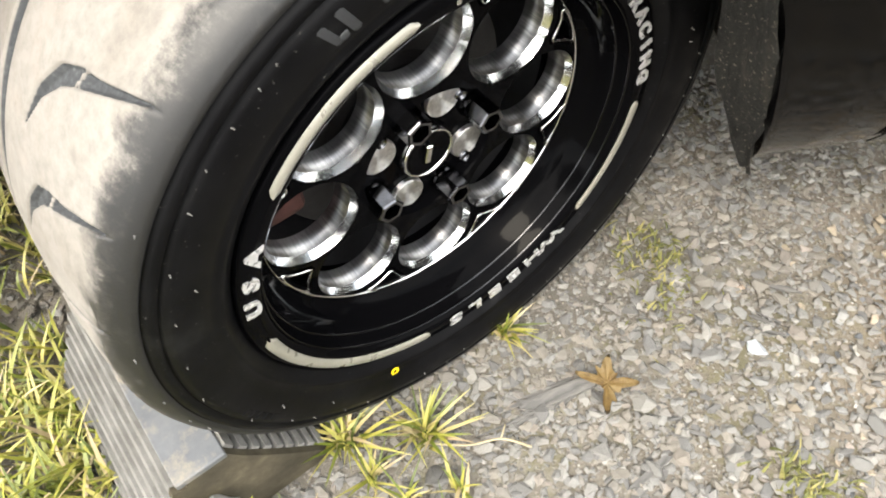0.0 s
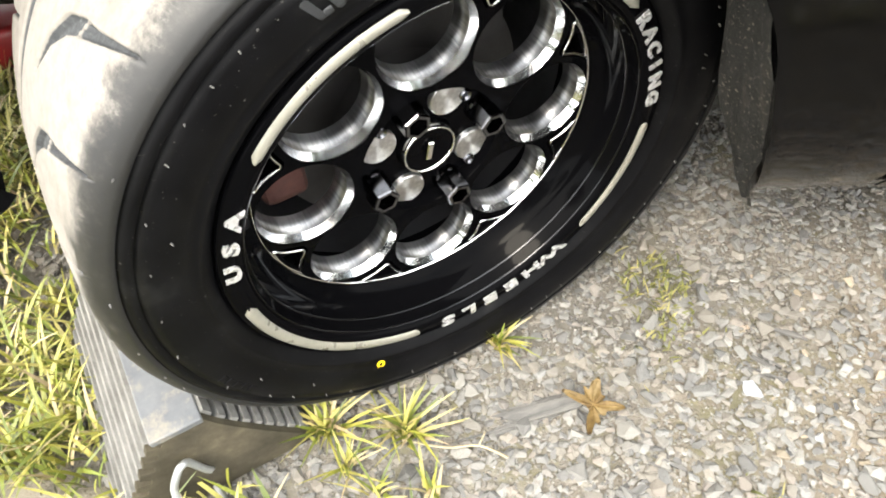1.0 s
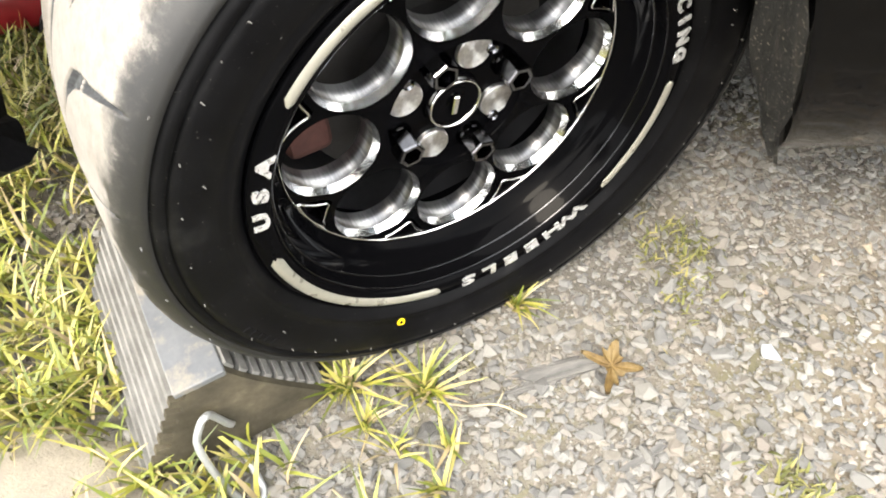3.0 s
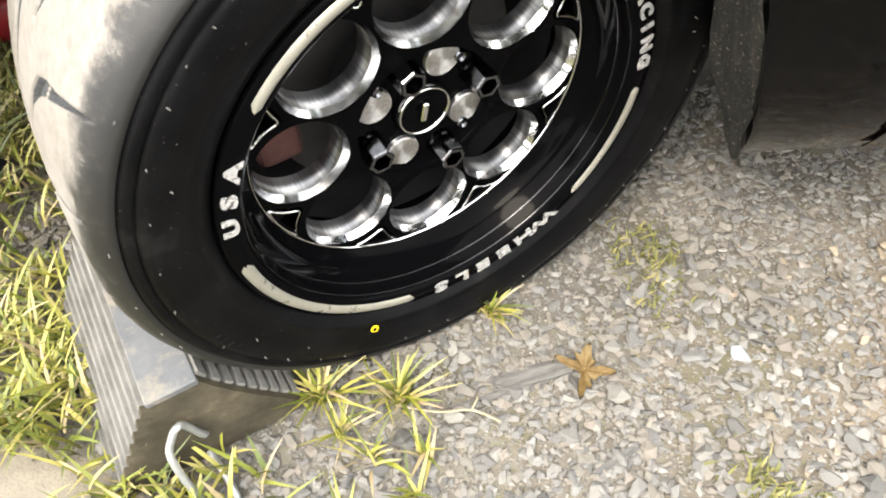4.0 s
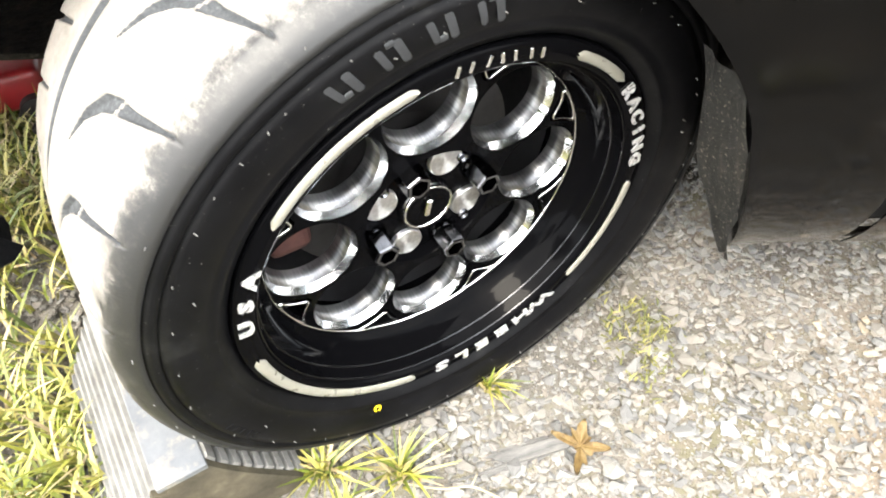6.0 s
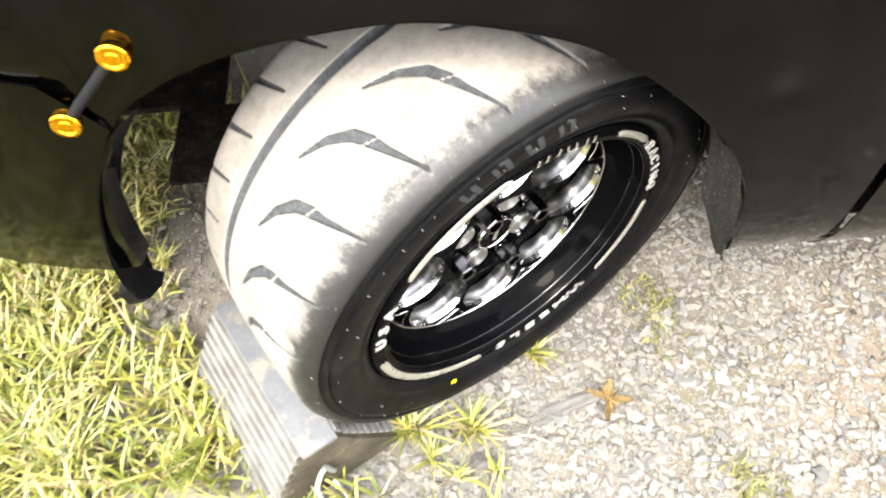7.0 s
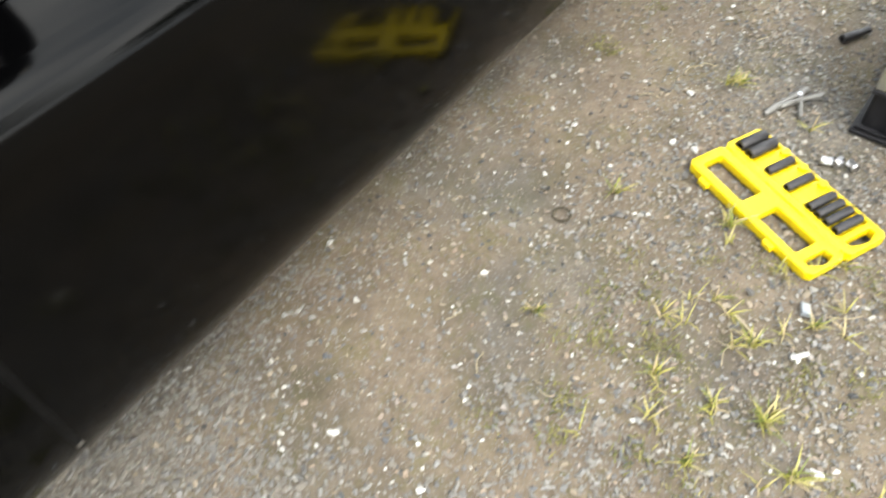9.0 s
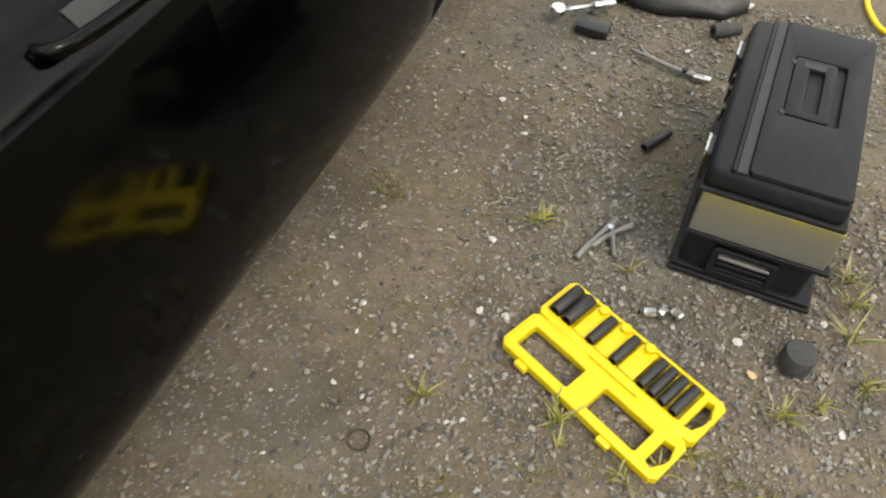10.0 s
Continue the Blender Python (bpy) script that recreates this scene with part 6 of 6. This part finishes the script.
loose_socket(2.402, -0.586, -120, 0.0125, 0.095, socket_mat, "long black socket lying on the soil")
loose_socket(2.961, -0.66, -148, 0.021, 0.085, puck_mat, "dull dark extension socket lying on the soil")
for x, y, a in ((1.913, -0.726, 20), (1.934, -0.742, 75), (1.936, -0.762, 140)):
    bm = prism(bmesh.new(), [(0.0108 * math.cos(radians(60 * i)), 0.0108 * math.sin(radians(60 * i))) for i in range(6)], 0.0, 0.022)
    lathe([(0.022, 0.0125), (0.027, 0.0105), (0.03, 0.0008)], 18, bm)
    tool("spare_lug_nut", bm, steel, pose(x, y, 0.009, 0, 0, a), "shiny chrome lug nut lying on gravel", "lug nut", "spare lug nuts", 30)
tool("rubber_puck", lathe([(0.0, 0.0008), (0.0, 0.031), (0.004, 0.0345), (0.046, 0.0338), (0.05, 0.031), (0.05, 0.0008)], 36), puck_mat, pose(1.905, -1.02, 0, 90, 0, 0), "round black rubber puck standing on gravel", "rubber puck", "", 35)

ring_bm = lathe([(0.001 + 0.0028 * math.sin(a), 0.021 + 0.0028 * math.cos(a)) for a in (2 * math.pi * i / 8 for i in range(8))], 32, closed=True)
tool("rubber_ring", ring_bm, chock_side, pose(1.404, -0.265, 0, 90, 0, 0), "small dirty rubber ring sunk into the soil", "rubber ring", "", 60)

# slivers of pale wood and plastic trodden into the soil
for k, (x, y, turn, l, w, stuff, words) in enumerate([
        (1.463, -1.053, 35, 0.045, 0.012, white_stone, "white plastic sliver lying on the gravel"),
        (1.346, -0.861, -50, 0.04, 0.010, white_stone, "white plastic sliver lying on the gravel"),
        (1.355, -0.74, 70, 0.06, 0.006, straw_mat, "thin pale stick lying on the gravel"),
        (1.52, -1.02, 20, 0.075, 0.008, straw_mat, "thin pale stick lying on the gravel"),
        (1.517, -1.084, -25, 0.018, 0.010, yellow, "tiny bright yellow plastic bit on the gravel"),
        (2.331, 0.147, 15, 0.03, 0.016, yellow, "small yellow scrap lying below the sill"),
        (1.46, -0.83, 10, 0.028, 0.02, blue_stone, "pale blue-grey stone chip on the gravel")]):
    r = np.random.default_rng(760 + k)
    bm = boxed(-l / 2, l / 2, -w / 2, w / 2, 0.0, 0.006 if w < 0.015 else 0.012, 0.0015)
    for v in bm.verts:
        v.co.y += 0.12 * l * math.sin(3 * v.co.x / l + k) + 0.0008 * r.normal()
        v.co.z += 0.0006 * r.normal()
    tool("sliver", bm, stuff, pose(x, y, float(ground_height(x, y)) + 0.002, 0, 0, turn), words, "debris", "", 50)

# torque wrench head and dark bag at the far end, with a cable
rt = thing("ratchet", pose(2.889, -0.258, 0.03, 0, 0, -54), "bright steel ratchet lying beside a dark bag", "ratchet")
part("head", lathe([(0.0, 0.0008), (0.0, 0.021), (0.004, 0.024), (0.02, 0.024), (0.024, 0.02), (0.024, 0.0008)], 24, m=pose(-0.06, 0, -0.004, 90, 0, 0)), steel, rt, smooth=35)
part("shank", tube([(-0.05, 0, 0.004), (0.05, 0, 0.004)], 0.008, 10), steel, rt, smooth=40)
part("grip", tube([(0.05, 0, 0.004), (0.06, 0, 0.004), (0.12, 0, 0.004), (0.125, 0, 0.004)], 0.012, 10, taper=[0.009, 0.013, 0.013, 0.01]), steel, rt, smooth=40)
bm = boxed(2.815, 2.865, -0.375, -0.275, 0.0, 0.028, 0.006)
tagged(part("socket_rail", bm, trim_mat, smooth=40), "small black socket holder on the soil", "socket holder")
bm = bmesh.new()
bmesh.ops.create_uvsphere(bm, u_segments=28, v_segments=14, radius=1.0)
for v in bm.verts:
    x, y, z = v.co
    v.co = (3.14 + 0.13 * x + 0.01 * math.sin(9 * y), -0.44 + 0.3 * y + 0.012 * math.sin(11 * x), max(0.0, 0.02 + 0.06 * z + 0.01 * math.sin(7 * x + 5 * y)))
tagged(part("tool_bag", bm, trim_mat, smooth=60), "slumped black cloth tool bag on the ground", "bag")
tagged(part("air_hose", tube(bend([(3.62, -1.13, 0.008), (3.44, -1.085, 0.008), (3.33, -1.079, 0.008), (3.247, -1.10, 0.008), (3.186, -1.137, 0.008), (3.155, -1.23, 0.008), (3.2, -1.38, 0.008), (3.4, -1.5, 0.008), (3.7, -1.45, 0.008)], 6), 0.0085, 10), yellow, smooth=50), "yellow rubber air hose curving over the gravel", "hose")
bm = boxed(2.86, 2.885, -0.92, -0.78, 0.0, 0.008, 0.003)
tagged(part("spanner", bm, steel, smooth=40), "bright steel spanner behind the tool box", "spanner")

# red jack beam on the grass under the nose
jack = thing("floor_jack", pose(-0.755, 0.56, 0, 0, 0, 20), "red enamelled floor jack standing under the car's nose", "floor jack")
part("beam", boxed(-0.09, 0.09, -0.045, 0.045, 0.03, 0.10, 0.012, 3), red_mat, jack, smooth=40)
for x in (-0.065, 0.065):
    for y in (-0.062, 0.042):
        part("roller", lathe([(0.0, 0.001), (0.0, 0.03), (0.02, 0.03), (0.02, 0.001)], 20, m=pose(x, y, 0.03)), dark_metal, jack, smooth=30)

# ---- trees round the yard, seen in the paint alone ----


def tree(x, y, h, seed):
    r = np.random.default_rng(seed)
    t = thing("tree", pose(x, y, 0), "leafy green tree standing at the edge of the yard", "tree", "trees round the yard")
    bm = tube(bend([(0, 0, -0.1), (0.1, 0.05, h * 0.25), (-0.05, 0.1, h * 0.55), (0.1, 0, h * 0.9)], 4), 0.2, 8, taper=[0.2 - 0.013 * i for i in range(13)])
    limbs = []
    for k in range(9):
        a, z0 = r.uniform(0, 6.28), h * r.uniform(0.25, 0.75)
        l = h * r.uniform(0.18, 0.32)
        p1 = (0.6 * l * math.cos(a), 0.6 * l * math.sin(a), z0 + l * 0.35)
        p2 = (l * math.cos(a), l * math.sin(a), z0 + l * 0.6)
        tube([(0, 0, z0), p1, p2], 0.06, 6, bm, taper=[0.08, 0.05, 0.02])
        limbs += [p1, p2]
    part("trunk", bm, bark_mat, t, smooth=50)
    vs, fs = [], []
    for p in limbs + [(0, 0, h * 0.95), (0, 0, h * 0.8)] * 2:
        for _ in range(150):
            c = np.array(p) + r.normal(size=3) * h * 0.075
            u, w = r.normal(size=3), r.normal(size=3)
            u, w = 0.14 * u / np.linalg.norm(u), 0.09 * w / np.linalg.norm(w)
            b = len(vs)
            vs += [(c - u).tolist(), (c + w).tolist(), (c + u).tolist(), (c - w).tolist()]
            fs.append((b, b + 1, b + 2, b + 3))
    link_mesh("crown", vs, fs, foliage_mat, parent=t)


for k, (x, y, h) in enumerate([(-9, -11, 6.5), (-4.5, -13, 8.5), (-1.2, -12, 6.2), (2.2, -13.5, 7.6), (10, -19, 7.5), (19, -15, 7), (-16, -8, 7), (-20, 0, 7.5)]):
    tree(x, y, h, 500 + k)

# ---- larger single stones set in the gravel ----
meshes = []
for k in range(10):
    v, f = shard(900 + k, [0.3, 0.45, 0.6][k % 3], 12)
    me = bpy.data.meshes.new("stone")
    me.from_pydata(v.tolist(), [], f)
    me.materials.append(stone_mat.m)
    meshes.append(me)
made = 0
while made < 290:
    x, y = rng.uniform(-0.15, 0.6), rng.uniform(-0.48, 0.16)
    if rng.uniform() < float(lawn(x, y)) or (y > -0.02 and x < 0.2 and abs(y - 0.577 * x) < 0.06):
        continue
    s = rng.uniform(0.013, 0.03)
    o = new("stone", meshes[int(rng.integers(10))])
    o.parent = ground
    o.matrix_basis = pose(x, y, float(ground_height(x, y)) - 0.001 + 0.16 * s, rng.normal(0, 7), rng.normal(0, 7), rng.uniform(0, 360)) @ Matrix.Diagonal((s, s, s, 1))
    made += 1
